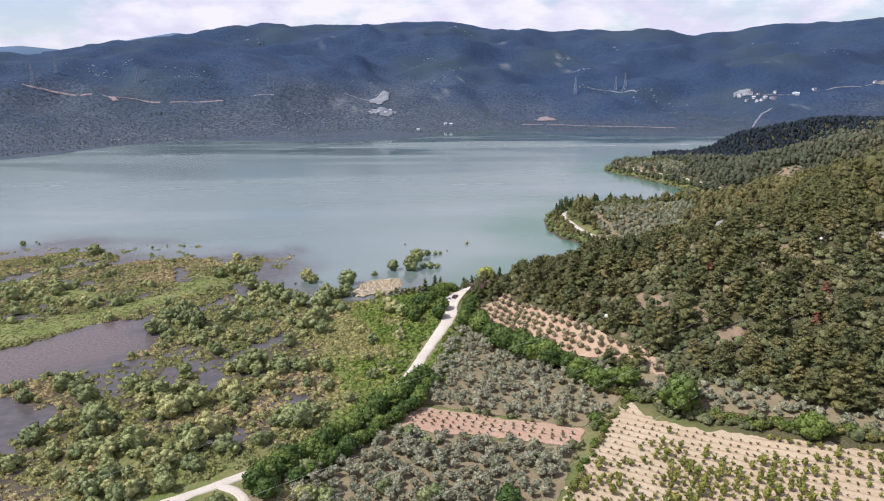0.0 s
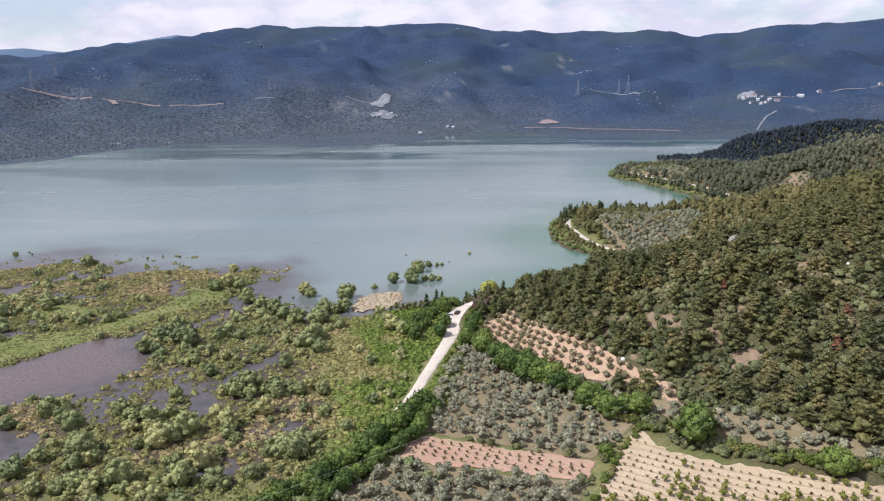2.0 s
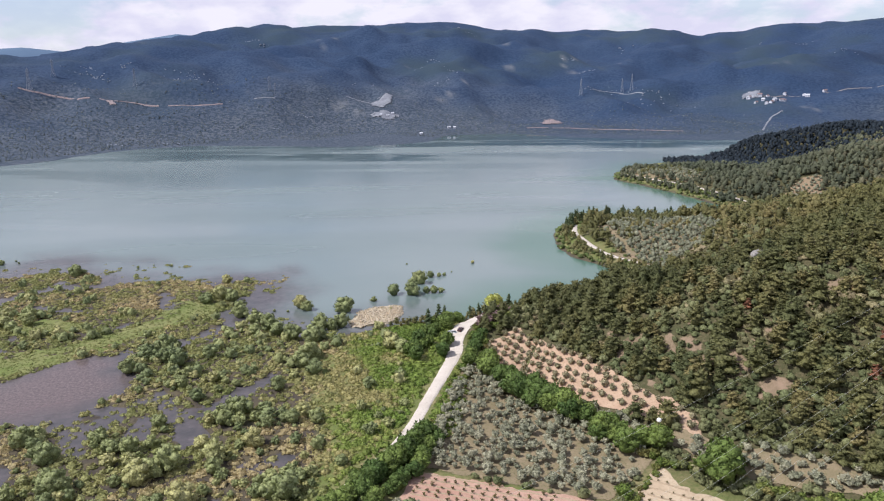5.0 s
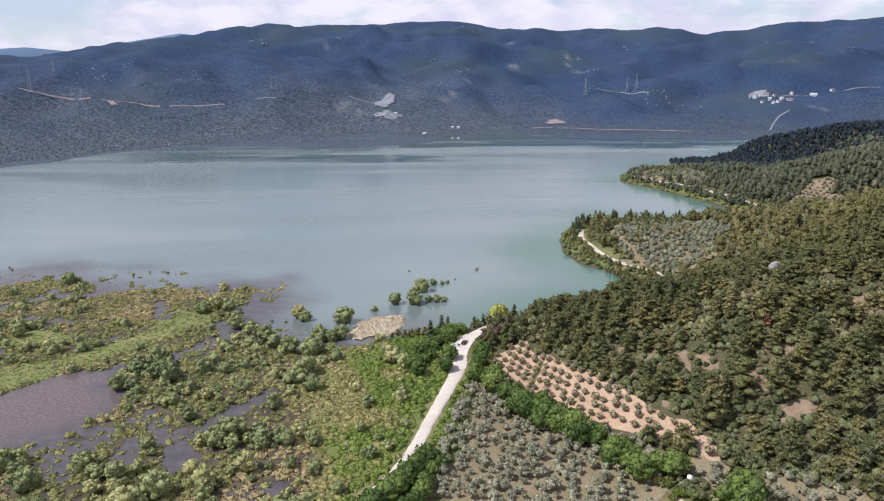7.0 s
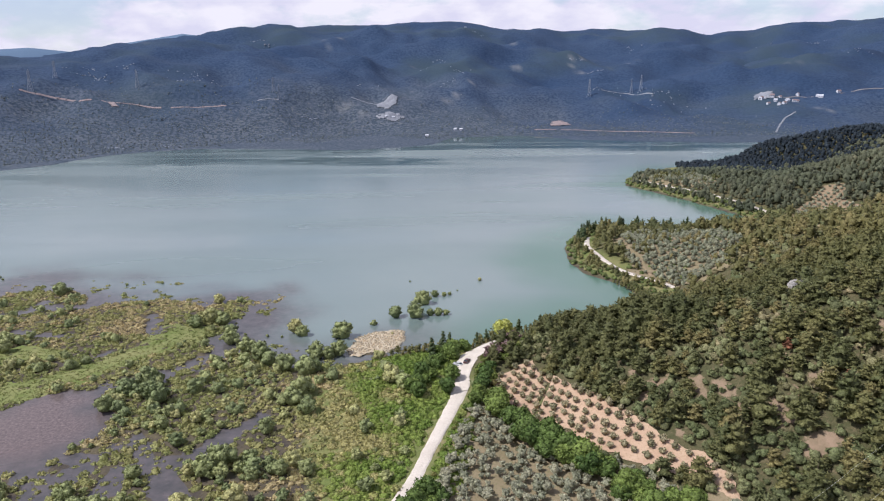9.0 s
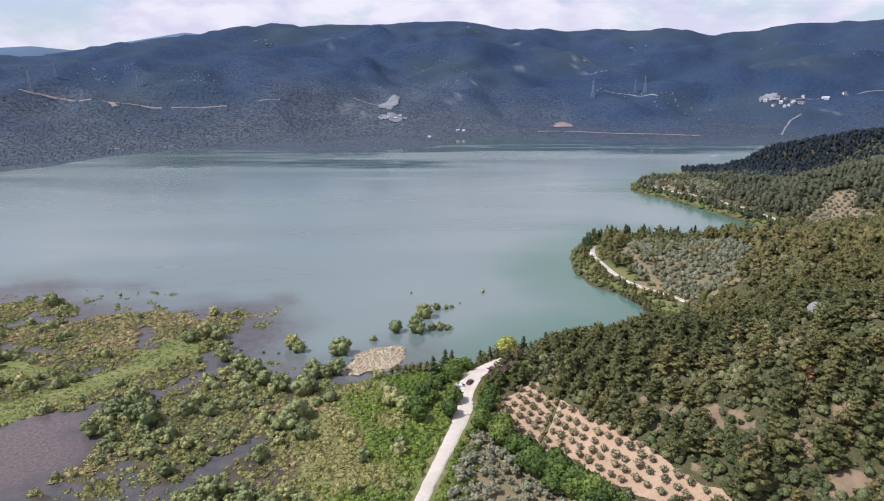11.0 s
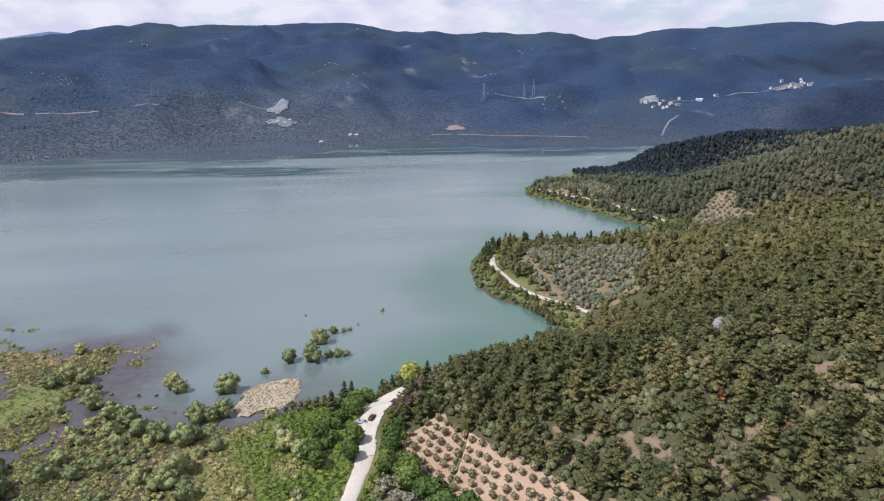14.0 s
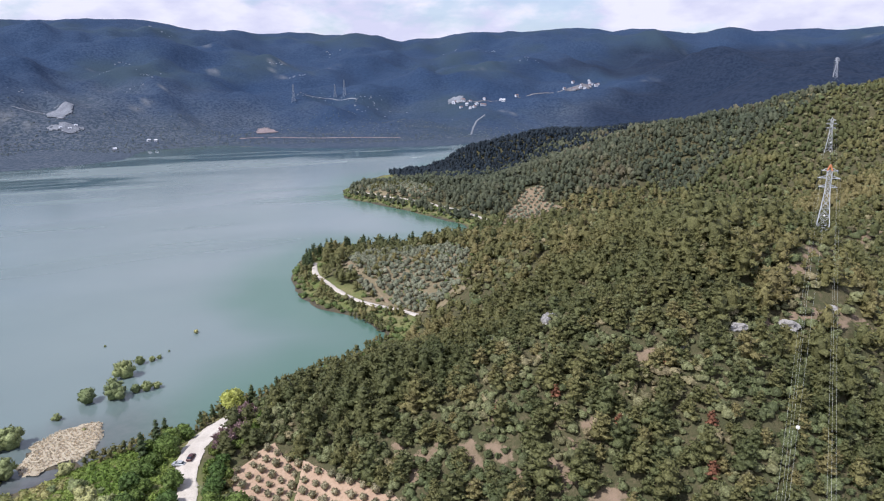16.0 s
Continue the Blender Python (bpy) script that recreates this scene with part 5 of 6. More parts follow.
def marsh_bush(x, y, z):
    cover = smooth(-0.45, 0.25, fbm(x, y, 16, 3, 71)) * smooth(-0.02, 0.15, z)
    green = smooth(-48, -36, x + 0.10 * (y - 250))
    return 0.78 * cover * (1 - 0.75 * green) * (inside(x, y, MEADOW) < 2) * (inside(x, y, MEADOW_WEST) < 0) * (inside(x, y, REED_TAN) < 0) * (1 - 0.85 * ((inside(x, y, REED_MID) > -6) | (inside(x, y, REED_WEST) > -4))) * (x < -6 - 0.16 * (y - 215)) * road_gap(x, y, 4.5) * (inside(x, y, LAND) > -10)


pts, rng = scatter(-300, 0, 135, 440, 3.9, 8, marsh_bush)
plant_out(bush, pts, rng, 0.38, 1.5, 300, (-70, 195), "marsh_scrub", [round_crown(s + 90, 5, 64, 2.2, 3.5, -0.5, 0.48, 0.42, cheap=True) for s in range(7)])

sedge = Plant("sedge", "", "sedge", "", [tussock(s, 24, 1.5, 0.9, 0.60) for s in range(8)], None, None, TUSSOCK_MASS, "olive and straw-coloured sedge tussocks in the marsh")


def sedge_cover(x, y, z):
    green = smooth(-48, -36, x + 0.10 * (y - 250))
    islet = 0.5 * smooth(0.08, 0.36, fbm(x, y, 9, 3, 76)) * (z > -1.6) * (inside(x, y, LAND) > -42) * (inside(x, y, MUDPAN) < -4) * (inside(x, y, MUDPOND) < -4)
    return np.maximum(0.9 * smooth(-0.10, 0.06, z), islet) * (1 - green) * (inside(x, y, MEADOW) < 1) * (inside(x, y, MEADOW_WEST) < 0) * (inside(x, y, REED_TAN) < 0) * road_gap(x, y, 3.5) * (x < 0) * (inside(x, y, LAND) > -42)


pts, rng = scatter(-300, -20, 140, 445, 2.45, 21, sedge_cover)
pts[:, 2] = np.maximum(pts[:, 2], -0.25)
tone = 0.50 + 0.55 * fbm(pts[:, 0], pts[:, 1], 20, 3, 73) + 0.24 * np.exp(-((pts[:, 0] + 0.10 * (pts[:, 1] - 250) + 52) / 14) ** 2) + 0.4 * (inside(pts[:, 0], pts[:, 1], REED_WEST) > 0) + 0.1 * (inside(pts[:, 0], pts[:, 1], REED_MID) > 0)
plant_out(sedge, pts, rng, 0.55, 1.55, 0, (0, 0), "sedge_marsh", None, tone)
weed = Plant("weed", "", "weeds", "", [tussock(s + 10, 26, 1.4, 0.9, 0.52) for s in range(8)], None, None, WEED_MASS, "lush green weeds beside the track")


def weed_cover(x, y, z):
    green = smooth(-48, -36, x + 0.10 * (y - 250))
    return 0.95 * green * (z > 0.05) * (x < 1) * (x + 62 < 0.75 * (y - 148)) * road_gap(x, y, 3.2) * (inside(x, y, REED_TAN) < 0) * (inside(x, y, LAND) > 1)


pts, rng = scatter(-100, 5, 150, 345, 1.75, 22, weed_cover)
tone = 0.40 + 0.75 * fbm(pts[:, 0], pts[:, 1], 12, 3, 74) + 0.45 * smooth(-22, -44, pts[:, 0])
plant_out(weed, pts, rng, 0.55, 1.6, 0, (0, 0), "green_weeds", None, tone)
reed = Plant("reed", "", "reeds", "", [tuft(s, 14, 1.2, 0.7) for s in range(5)], None, None, REED_MASS, "bright green reeds of the wet meadow")
pts, rng = scatter(-290, -100, 225, 375, 1.7, 23, lambda x, y, z: 0.9 * (np.maximum(inside(x, y, MEADOW), inside(x, y, MEADOW_WEST)) + 4 * fbm(x, y, 10, 2, 29) > 0))
plant_out(reed, pts, rng, 0.45, 0.85, 0, (0, 0), "meadow_reeds", None, 0.4 + 0.6 * fbm(pts[:, 0], pts[:, 1], 30, 3, 75))
straw = Plant("straw_reed", "", "reeds", "", [tuft(s + 50, 22, 0.8, 1.0) for s in range(5)], None, None, STRAW_MASS, "straw-coloured dry reed bed at the water's edge")
pts, rng = scatter(-60, -20, 322, 364, 0.9, 24, lambda x, y, z: 0.95 * (inside(x, y, REED_TAN) + 4 * fbm(x, y, 5, 3, 9) > 0))
plant_out(straw, pts, rng, 0.3, 0.7, 0, (0, 0), "dry_reed_bed")

# ---- far bank scrub
def clump(seed):
    """A low six-sided dome."""
    rng = np.random.default_rng(seed)
    a = np.arange(6) * math.pi / 3
    ring = np.stack([np.cos(a) * rng.uniform(1.2, 2.2, 6), np.sin(a) * rng.uniform(1.2, 2.2, 6), np.full(6, -0.4)], 1)
    cap = np.stack([np.cos(a) * 0.9 * rng.uniform(0.7, 1.2, 6), np.sin(a) * 0.9 * rng.uniform(0.7, 1.2, 6), rng.uniform(1.1, 1.7, 6)], 1)
    f = []
    for k in range(6):
        j = (k + 1) % 6
        f += [[k, j, 6 + j], [k, 6 + j, 6 + k]]
    f += [[6, 7, 8], [6, 8, 9], [6, 9, 10], [6, 10, 11]]
    return np.concatenate([ring, cap]), np.array(f)


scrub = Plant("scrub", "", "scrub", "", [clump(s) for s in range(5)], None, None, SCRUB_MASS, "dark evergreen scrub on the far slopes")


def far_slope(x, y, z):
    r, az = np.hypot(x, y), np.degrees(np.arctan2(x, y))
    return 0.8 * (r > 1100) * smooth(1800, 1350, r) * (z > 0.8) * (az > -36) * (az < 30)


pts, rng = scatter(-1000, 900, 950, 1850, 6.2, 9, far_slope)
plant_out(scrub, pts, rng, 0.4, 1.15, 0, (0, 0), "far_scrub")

# ---------------------------------------------------------------- power lines
def bars(name, segments, wide, mat):
    """Square bars between pairs of points, joined into one mesh."""
    vs, fs, n = [], [], 0
    for a, b, *w in segments:
        a, b = Vector(a), Vector(b)
        r = (w[0] if w else wide) / 2
        d = (b - a).normalized()
        u = d.cross(Vector((0, 0, 1)) if abs(d.z) < 0.9 else Vector((1, 0, 0))).normalized() * r
        v = d.cross(u)
        for p in (a, b):
            vs += [p + u + v, p - u + v, p - u - v, p + u - v]
        fs += [[n, n + 1, n + 5, n + 4], [n + 1, n + 2, n + 6, n + 5], [n + 2, n + 3, n + 7, n + 6], [n + 3, n, n + 4, n + 7], [n, n + 3, n + 2, n + 1], [n + 4, n + 5, n + 6, n + 7]]
        n += 8
    return mesh_from(name, [tuple(v) for v in vs], fs, mat)


def rail(name, points, wide, mat):
    """One bent square bar through points."""
    vs, fs = [], []
    r = wide / 2
    for k, p in enumerate(points):
        vs += [(p[0] - r, p[1] - r, p[2]), (p[0] + r, p[1] - r, p[2]), (p[0] + r, p[1] + r, p[2]), (p[0] - r, p[1] + r, p[2])]
        if k:
            n = 4 * (k - 1)
            fs += [[n + j, n + (j + 1) % 4, n + 4 + (j + 1) % 4, n + 4 + j] for j in range(4)]
    return mesh_from(name, vs, fs, mat)


ARMS = ((0.70, 3.6), (0.82, 4.4), (0.92, 3.2))      # height share and half length of the cross-arms


def pylon(x, y, tall, turn, label, red_tip=False, bar=0.28, sink=0.5, steel=STEEL):
    """A lattice tower: four legs, cross bracing, three cross-arms with insulators and a peak."""
    e = new("pylon")
    tagged(e, label, "pylon", "pylons of the power line")
    foot, waist = tall * 0.10, tall * 0.030
    level = [0, 0.16, 0.30, 0.42, 0.53, 0.63, 0.72, 0.80, 0.87, 0.92]
    half = [foot + (waist - foot) * min(1, t / 0.66) ** 0.85 for t in level]
    ring = [[(sx * h, sy * h, t * tall) for sx, sy in ((-1, -1), (1, -1), (1, 1), (-1, 1))] for h, t in zip(half, level)]
    for k in range(4):
        part("leg", rail("leg", [r[k] for r in ring], bar, steel), e)
    brace = []
    for i in range(len(ring) - 1):
        for k in range(4):
            brace += [(ring[i][k], ring[i + 1][(k + 1) % 4]), (ring[i][(k + 1) % 4], ring[i + 1][k]), (ring[i + 1][k], ring[i + 1][(k + 1) % 4])]
    part("bracing", bars("bracing", brace, bar * 0.45, steel), e)
    top = (0, 0, tall)
    part("peak", bars("peak", [(ring[-1][k], top) for k in range(4)], bar * (1.5 if red_tip else 0.8), REDSTEEL if red_tip else steel), e, "red-painted peak" if red_tip else "")
    for share, reach in ARMS:
        z = tall * share
        arm = part("crossarm", bars("crossarm", [((-reach, 0, z), (-waist, w, z)) for w in (-waist, waist)] + [((reach, 0, z), (waist, w, z)) for w in (-waist, waist)]
                                    + [((-reach, 0, z), (-waist, 0, z + tall * 0.035)), ((reach, 0, z), (waist, 0, z + tall * 0.035))], bar * 0.7, steel), e)
        for side in (-1, 1):
            part("insulator", bars("insulator", [((side * reach, 0, z), (side * reach, 0, z - 1.6))], 0.22, GLASS), arm)
    e.matrix_basis = pose(x, y, float(height(x, y)) - sink, 0, 0, turn)
    return e


LINE = [(-96.3, 14.8, 64.5, 1), (271, 313.6, 32.5, 1), (546.5, 536.2, 30.5, 1), (821.1, 758.7, 32, 1), (1095.6, 981.2, 34, 1)]
LINE_TURN = math.degrees(math.atan2(316 - 91, 267 + 3)) - 90
for k, (x, y, tall, _) in enumerate(LINE):
    pylon(x, y, tall, LINE_TURN, "galvanised lattice pylon with red peak on the wooded slope" if k == 1 else "galvanised lattice pylon on the wooded slope", k == 1, 0.32 if k < 3 else 0.5)


def wire(name, a, b, sag, r):
    n = 26
    t = np.linspace(0, 1, n)
    a, b = np.array(a, float), np.array(b, float)
    c = a + (b - a) * t[:, None]
    c[:, 2] -= sag * 4 * t * (1 - t)
    d = (b - a) / np.linalg.norm(b - a)
    u = np.array([d[1], -d[0], 0])
    u /= np.linalg.norm(u)
    rings = np.stack([c + u * r, c + np.array([0, 0, r]), c - u * r, c - np.array([0, 0, r])], 1).reshape(-1, 3)
    i = (np.arange(n - 1)[:, None] * 4 + np.arange(4)[None, :])
    j = (np.arange(n - 1)[:, None] * 4 + np.array([1, 2, 3, 0])[None, :])
    return mesh_from(name, rings, np.stack([i.ravel(), j.ravel(), (j + 4).ravel(), (i + 4).ravel()], 1), WIRE), c


def ball(name, r):
    bm = bmesh.new()
    bmesh.ops.create_icosphere(bm, subdivisions=2, radius=r)
    me = bpy.data.meshes.new(name)
    bm.to_mesh(me)
    bm.free()
    me.materials.append(WHITE)
    return me


BALL = ball("marker_ball", 0.34)
side = Vector((math.cos(radians(LINE_TURN)), math.sin(radians(LINE_TURN)), 0))
for (x0, y0, h0, _), (x1, y1, h1, _) in zip(LINE, LINE[1:]):
    z0, z1 = float(height(x0, y0)) - 0.5, float(height(x1, y1)) - 0.5
    span = tagged(new("power_cables"), "pale sagging cables of the power line with white marker balls", "cable", "spans of the power line")
    span.location = (x0, y0, z0)
    off = Vector((x0, y0, z0))
    for share, reach in ARMS:
        for s in (-1, 1):
            a = Vector((x0, y0, z0 + h0 * share - 1.6)) + side * s * reach - off
            b = Vector((x1, y1, z1 + h1 * share - 1.6)) + side * s * reach - off
            part("cable", wire("cable", a, b, 13.0 if h0 > 40 else 9.0, 0.014)[0], span)
    lead = side * (-5.5 if h0 > 40 else 0.0)
    me, c = wire("earth_wire", Vector((x0, y0, z0 + h0)) + lead - off, Vector((x1, y1, z1 + h1)) - off, 10.0 if h0 > 40 else 7.0, 0.012)
    earth = part("earth_wire", me, span)
    for s in (0.3475, 0.525, 0.833):
        b = part("marker_ball", BALL, earth)
        b.location = [float(np.interp(s * 25, np.arange(26), c[:, j])) for j in range(3)]

# towers on the far bank
for x, y, tall in ((-839, 1418, 46), (-858, 1542, 36), (-683, 1540, 38), (-408, 1593, 34), (-389, 1564, 32), (321, 1836, 44), (431, 1863, 36), (452, 1850, 42)):
    pylon(x, y, tall, 40 + x * 0.05, "grey lattice pylon on the far scrub slope", False, 0.3, 0.5, DULLSTEEL)


# ---------------------------------------------------------------- far bank: cuttings, quarry, village
def far_strip(name, line, wide, mat, label, lift=2.0):
    c = resample(line, 9.0)
    t = np.gradient(c, axis=0)
    t /= np.hypot(*t.T)[:, None] + 1e-9
    n = np.stack([t[:, 1], -t[:, 0]], 1)
    rows = []
    for o in (-1.0, -0.5, 0.0, 0.5, 1.0):
        w = wide * (0.6 + 0.8 * value_noise(c[:, 0] / 35, c[:, 1] / 35 + o, 55))
        q = c + n * (o * w / 2)[:, None]
        rows.append(np.stack([q[:, 0], q[:, 1], height(q[:, 0], q[:, 1]) + 0.2 + 0.45 * lift * (1 - 0.8 * abs(o))], 1))
    v = np.stack(rows, 1).reshape(-1, 3)
    shown = fbm(c[:-1, 0], c[:-1, 1], 40, 2, 57) > -0.75
    i = (np.arange(len(c) - 1)[shown, None] * 5 + np.arange(4)[None, :]).ravel()
    return tagged(new(name, mesh_from(name, v, np.stack([i, i + 1, i + 6, i + 5], 1), mat, None, True)), label, "road cutting", kind="structure")


far_strip("road_cutting", [(-858, 1412), (-839, 1418), (-786, 1444), (-733, 1431), (-693, 1442)], 5, PINKCUT, "pale road cutting across the far slope", 2)
far_strip("road_cutting", [(-693, 1442), (-636, 1468), (-561, 1490), (-484, 1512)], 4, PINKCUT, "pale road cutting across the far slope", 2)
far_strip("road_cutting", [(-699, 1444), (-675, 1419)], 12, PINKCUT, "reddish gully below the road cutting", 2)
far_strip("road_cutting", [(-433, 1549), (-386, 1561)], 3.5, SCREE, "grey bench cut into the far slope", 2)
far_strip("road_cutting", [(151, 1502), (193, 1505), (239, 1491), (296, 1476), (370, 1443), (455, 1418)], 5, PINKCUT, "pinkish shore road cutting on the far bank", 2)
far_strip("road_cutting", [(355, 1863), (417, 1879), (470, 1796)], 3.5, SCREE, "stony terraces on the far slope", 1.5)
far_strip("road_cutting", [(606, 1420), (670, 1537), (689, 1555), (717, 1578)], 3.5, SCREE, "pale winding road below the village", 2)
far_strip("road_cutting", [(711, 1718), (765, 1716), (862, 1749), (977, 1773), (1039, 1759), (1109, 1756)], 4, FARTAN, "pale road through the far village", 2.5)
far_strip("road_cutting", [(-251, 1674), (-199, 1664), (-172, 1635)], 3.5, SCREE, "grey track to the quarry", 2)


def far_patch(poly, mat, label, lift=1.8):
    return patch("bare_slope", poly, mat, label, "bare slope", lift * 0.6, 3.0, 9.0)


far_patch([(-189, 1633), (-174, 1703), (-149, 1702), (-146, 1662), (-166, 1619)], SCREE, "grey quarry face on the far slope", 3)
far_patch([(-185, 1588), (-141, 1601), (-125, 1598), (-145, 1560), (-156, 1567)], SCREE, "pale quarry rubble above the lake", 3)
far_patch([(193, 1554), (213, 1653), (237, 1690), (233, 1569)], PINKCUT, "red earth slip above the far shore", 3)
far_patch([(1035, 1747), (1092, 1758), (1195, 1857), (1114, 1753), (1044, 1712)], FARTAN, "pale bare field beside the far village", 3)
far_patch([(691, 1736), (710, 1754), (730, 1742), (718, 1716)], SCREE, "grey spoil heap beside the far village", 4)


def house(x, y, wide, deep, tall, turn, roof_mat, label):
    e = tagged(new("house"), label, "house", "houses of the far village")
    w, d = wide / 2, deep / 2
    part("wall", mesh_from("wall", [(-w, -d, -4), (w, -d, -4), (w, d, -4), (-w, d, -4), (-w, -d, tall), (w, -d, tall), (w, d, tall), (-w, d, tall), (-w, 0, tall + d * 0.7), (w, 0, tall + d * 0.7)],
                           [[0, 1, 5, 4], [2, 3, 7, 6], [1, 2, 6, 5], [3, 0, 4, 7], [4, 8, 7, 7], [5, 6, 9, 9]], PLASTER), e)
    o = 0.5
    part("roof", mesh_from("roof", [(-w - o, -d - o, tall - 0.3), (w + o, -d - o, tall - 0.3), (w + o, 0, tall + d * 0.7 + 0.2), (-w - o, 0, tall + d * 0.7 + 0.2), (w + o, d + o, tall - 0.3), (-w - o, d + o, tall - 0.3)],
                           [[0, 1, 2, 3], [3, 2, 4, 5]], roof_mat), e)
    for k in (-0.5, 0.5):
        part("window", mesh_from("window", [(k * w - 0.7, -d - 0.06, 1.0), (k * w + 0.7, -d - 0.06, 1.0), (k * w + 0.7, -d - 0.06, 2.4), (k * w - 0.7, -d - 0.06, 2.4)], [[0, 1, 2, 3]], GLASS), e)
    e.matrix_basis = pose(x, y, float(height(x, y)) + 0.6, 0, 0, turn)


vrng = np.random.default_rng(77)
VILLAGE = "694,1730 704,1713 721,1710 721,1688 746,1716 752,1704 759,1696 779,1714 798,1727 819,1735 709,1688 735,1659 835,1722 887,1749 708,1653 715,1726 1053,1754 1070,1758 1084,1758 1103,1765 1185,1864 1202,1867 1145,1766 1119,1754 1083,1744 1204,1842 1041,1724 1186,1878 1216,1882"
for k, p in enumerate(VILLAGE.split()):
    x, y = (float(q) + vrng.normal(0, 9) for q in p.split(","))
    house(x, y, vrng.uniform(5.5, 10), vrng.uniform(5, 7), vrng.uniform(2.5, 4.5), vrng.uniform(-30, 60), (TILE, PLASTER)[k % 3 == 0],
          "pale plastered village house with clay tile roof" if k % 3 else "pale village building with a light roof")
for x, y in ((-162, 1579), (-147, 1580), (-138, 1597), (-12, 1502), (0, 1498), (-67, 1427)):
    house(x, y, 5.5, 4, 2.2, x % 40, PLASTER, "pale shed on the far bank")


# ---------------------------------------------------------------- rocks
def rock(x, y, size, seed, label):
    bm = bmesh.new()
    bmesh.ops.create_icosphere(bm, subdivisions=3, radius=1.0)
    rng = random.Random(seed)
    off = Vector((rng.uniform(-50, 50), rng.uniform(-50, 50), 0))
    for v in bm.verts:
        k = 0.75 + 0.45 * noise.noise(v.co * 1.3 + off) + 0.22 * noise.noise(v.co * 4 + off)
        v.co = Vector((v.co.x * size[0], v.co.y * size[1], v.co.z * size[2])) * k
    me = bpy.data.meshes.new("rock_outcrop")
    bm.to_mesh(me)
    bm.free()
    me.materials.append(ROCK)
    ob = tagged(new("rock_outcrop", me), label, "rock", "rock outcrops")
    ob.matrix_basis = pose(x, y, float(height(x, y)) + size[2] * 0.15, 0, 0, seed * 40)


rock(112.2, 280.8, (6.5, 3.0, 3.4), 1, "pale limestone outcrop among the pines")
rock(95.6, 288, (2.2, 1.6, 2.6), 2, "small pale limestone outcrop among the pines")
rock(174.5, 244.7, (4.5, 2.5, 2.5), 3, "pale limestone outcrop beside a footpath")
rock(154.8, 245.4, (3.5, 2.0, 2.0), 4, "pale limestone outcrop beside a footpath")
rock(193.7, 245.5, (3.0, 2.5, 2.0), 5, "pale limestone outcrop beside a footpath")
rock(132.3, 243.1, (2.6, 1.4, 1.2), 6, "low pale limestone outcrop among the pines")
rock(149.4, 268.6, (2.4, 1.4, 1.6), 7, "small pale limestone outcrop among the pines")

# pale crags of the far slopes: x, y, spread
CRAGS = "49,2656,25 -64,2183,14 -8,2029,16 -27,1893,16 354,2261,16 389,2138,14 629,2727,25 361,1870,22 400,1874,22 442,1852,22 476,1806,22 508,1806,20 -112,2046,12 1197,2503,18 1076,2036,22 1090,2694,18 -235,1793,16 417,1709,26 516,1749,26 -829,1628,8 -826,1598,20 -799,1594,20 -761,1657,14 -781,1585,14 -624,1701,18 -607,1681,16 -624,1641,14 -691,2491,18 -637,2456,14 -577,1717,16 -342,1437,14 -511,1277,12 -588,1216,12 -313,1523,14"
crag_rng = np.random.default_rng(91)
vs, fs, n = [], [], 0
for p in CRAGS.split():
    cx, cy, spread = map(float, p.split(","))
    for _ in range(9):
        x, y = cx + crag_rng.normal(0, spread), cy + crag_rng.normal(0, spread * 0.5)
        s = crag_rng.uniform(0.6, 2.0) * (1.5 if cy > 2100 else 1.0)
        v = ICO_V * crag_rng.uniform(0.6, 1.2, (12, 1)) * np.array([s * 1.5, s, s * 0.9])
        vs.append(v + np.array([x, y, float(height(x, y)) + 0.5]))
        fs.append(ICO_F + n)
        n += 12
# Bluish white stands for aerial haze, put into the stone's colour.
crag = soil("far_crag_stone", (0.22, 0.25, 0.30), (0.28, 0.31, 0.36), (0.14, 0.16, 0.20), 3.0, 0.4)
tagged(new("far_crags", mesh_from("far_crags", np.concatenate(vs), np.concatenate(fs), crag)), "pale limestone crags dotted over the far slopes", "rock", kind="stuff")


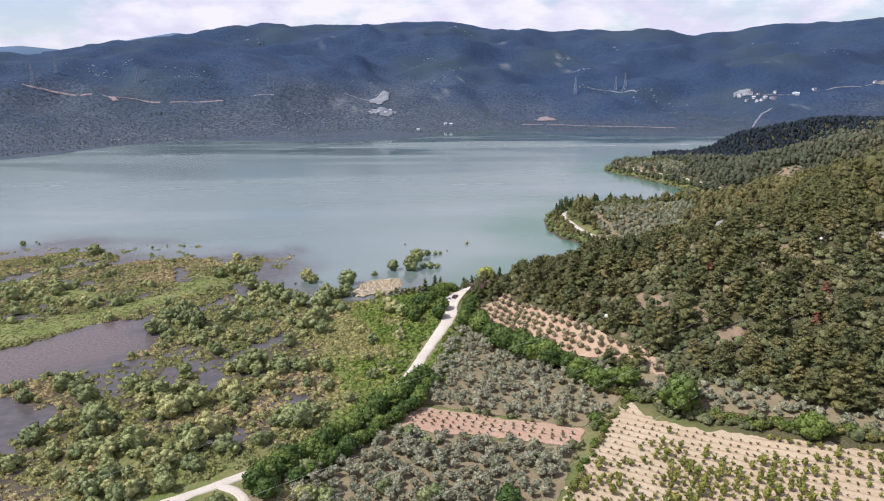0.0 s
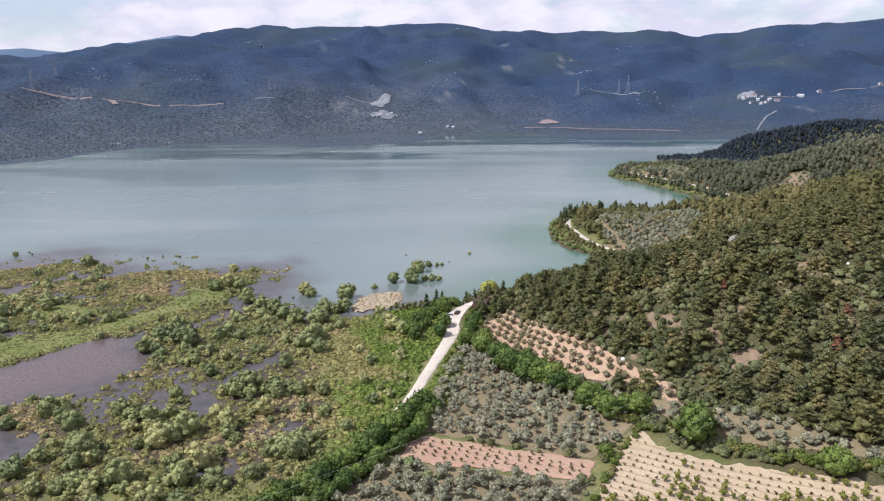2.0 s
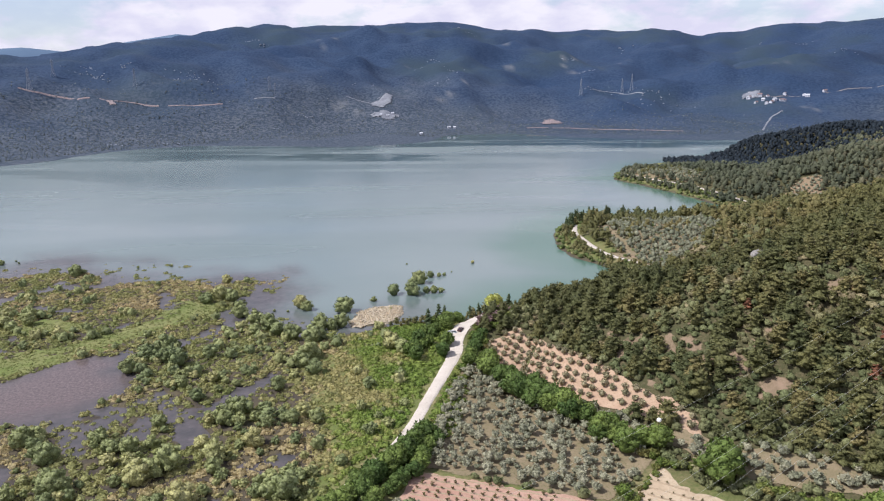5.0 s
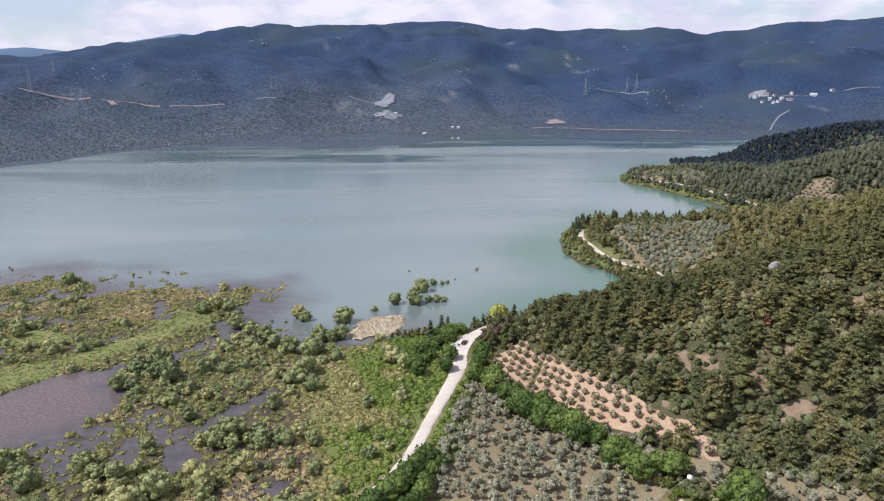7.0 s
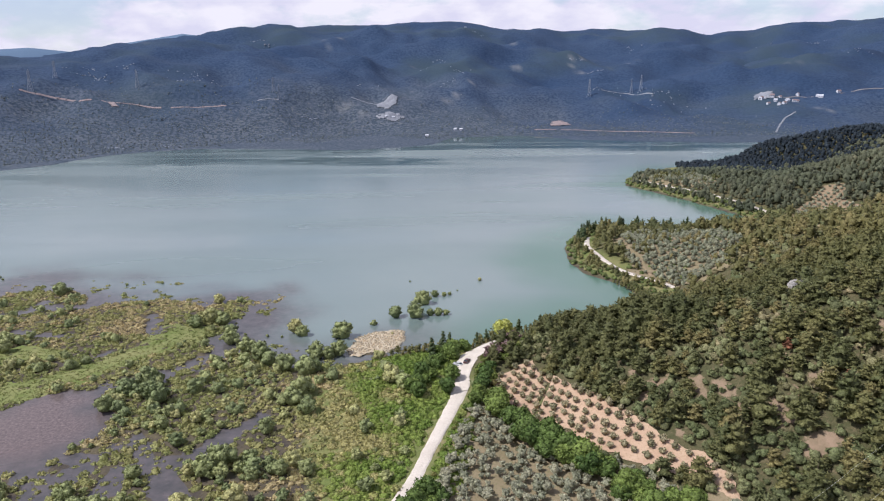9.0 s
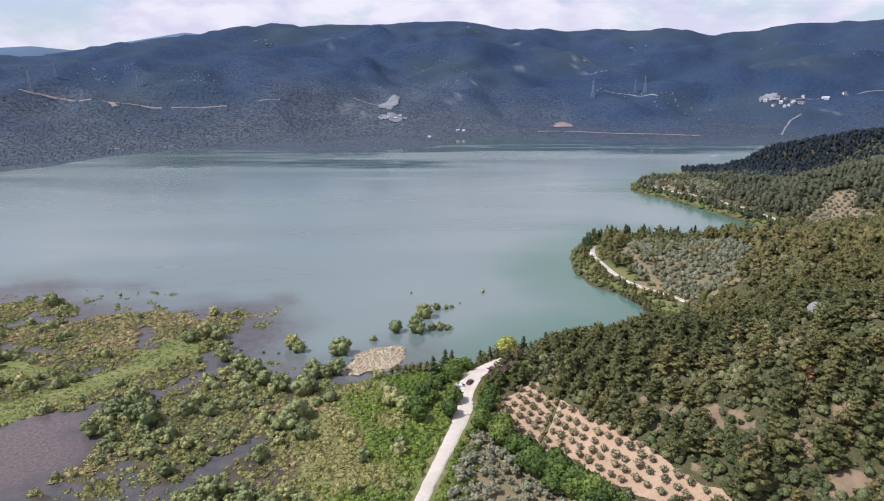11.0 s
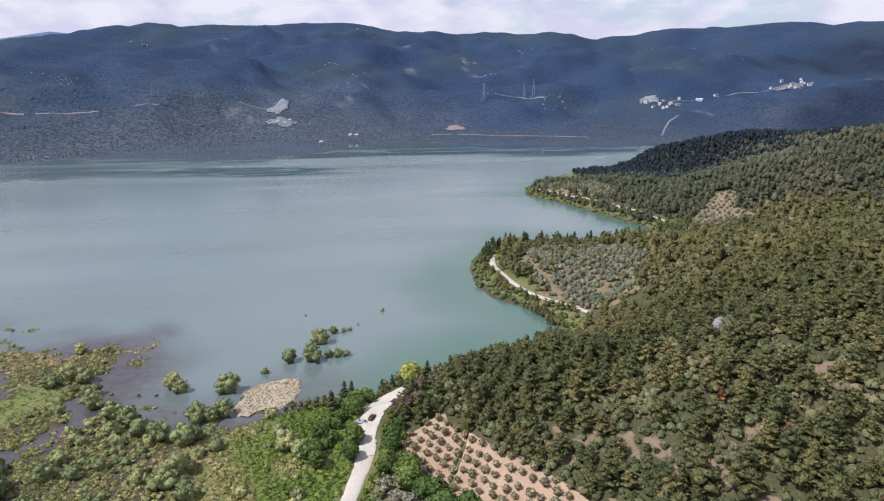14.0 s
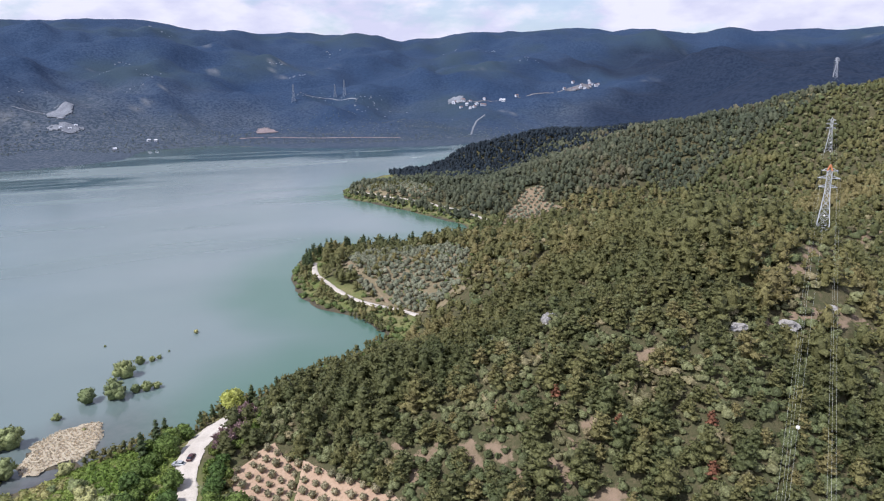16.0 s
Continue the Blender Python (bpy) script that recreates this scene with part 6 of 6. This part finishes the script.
# ---------------------------------------------------------------- cars on the track
def car(x, y, turn, paint, label):
    e = tagged(new("car"), label, "car", "cars on the track")

    def shell(name, sections, mat, parent, note=""):
        """A body from cross-sections along its length: x, half width, bottom, top."""
        vs, fs = [], []
        for sx, hw, zb, zt in sections:
            c = 0.12
            vs += [(sx, -hw, zb), (sx, -hw, zt - c), (sx, -hw + c, zt), (sx, hw - c, zt), (sx, hw, zt - c), (sx, hw, zb)]
        for i in range(len(sections) - 1):
            for j in range(6):
                a, b = i * 6 + j, i * 6 + (j + 1) % 6
                fs.append([a, b, b + 6, a + 6])
        n = len(vs) - 6
        fs += [[0, 1, 2, 3], [0, 3, 4, 5], [n + 3, n + 2, n + 1, n], [n + 5, n + 4, n + 3, n]]
        return part(name, mesh_from(name, vs, fs, mat), parent, note)

    body = shell("body", [(-2.1, 0.72, 0.35, 0.8), (-1.9, 0.84, 0.28, 0.95), (-0.6, 0.87, 0.25, 0.98), (0.9, 0.87, 0.25, 0.96), (1.8, 0.82, 0.28, 0.84), (2.1, 0.68, 0.36, 0.66)], paint, e)
    shell("cabin_glass", [(-1.75, 0.68, 0.92, 1.02), (-1.2, 0.66, 0.92, 1.38), (0.2, 0.66, 0.92, 1.40), (1.1, 0.68, 0.90, 0.99)], GLASS, body, "dark glass cabin")
    shell("roof", [(-1.25, 0.62, 1.34, 1.43), (-0.5, 0.64, 1.38, 1.48), (0.25, 0.62, 1.36, 1.45)], paint, body)
    for sx in (-1.3, 1.3):
        for sy in (-0.8, 0.8):
            vs = [(sx + 0.33 * math.cos(a), sy + o, 0.33 + 0.33 * math.sin(a)) for o in (-0.11, 0.11) for a in np.arange(12) * math.pi / 6]
            fs = [[k, (k + 1) % 12, 12 + (k + 1) % 12, 12 + k] for k in range(12)]
            wheel = part("wheel", mesh_from("wheel", vs, fs, TYRE), e)
            hub = [(sx + 0.2 * math.cos(a), sy + math.copysign(0.10, sy), 0.33 + 0.2 * math.sin(a)) for a in np.arange(8) * math.pi / 4]
            part("rim", mesh_from("rim", hub + [(sx, sy + math.copysign(0.08, sy), 0.33)], [[k, (k + 1) % 8, 8] for k in range(8)], STEEL), wheel)
    for sy in (-0.6, 0.6):
        part("headlight", mesh_from("headlight", [(2.0, sy - 0.15, 0.60), (2.0, sy + 0.15, 0.60), (1.93, sy + 0.15, 0.76), (1.93, sy - 0.15, 0.76)], [[0, 1, 2, 3]], WHITE), body)
    e.matrix_basis = pose(x, y, float(height(x, y)) + 0.3, 0, 0, turn)


car(2.1, 311.1, 66, REDPAINT, "dark red car on the wide gravel end of the track")
car(-1.6, 309.8, 150, SILVER, "silver car parked beside bushes at the track")
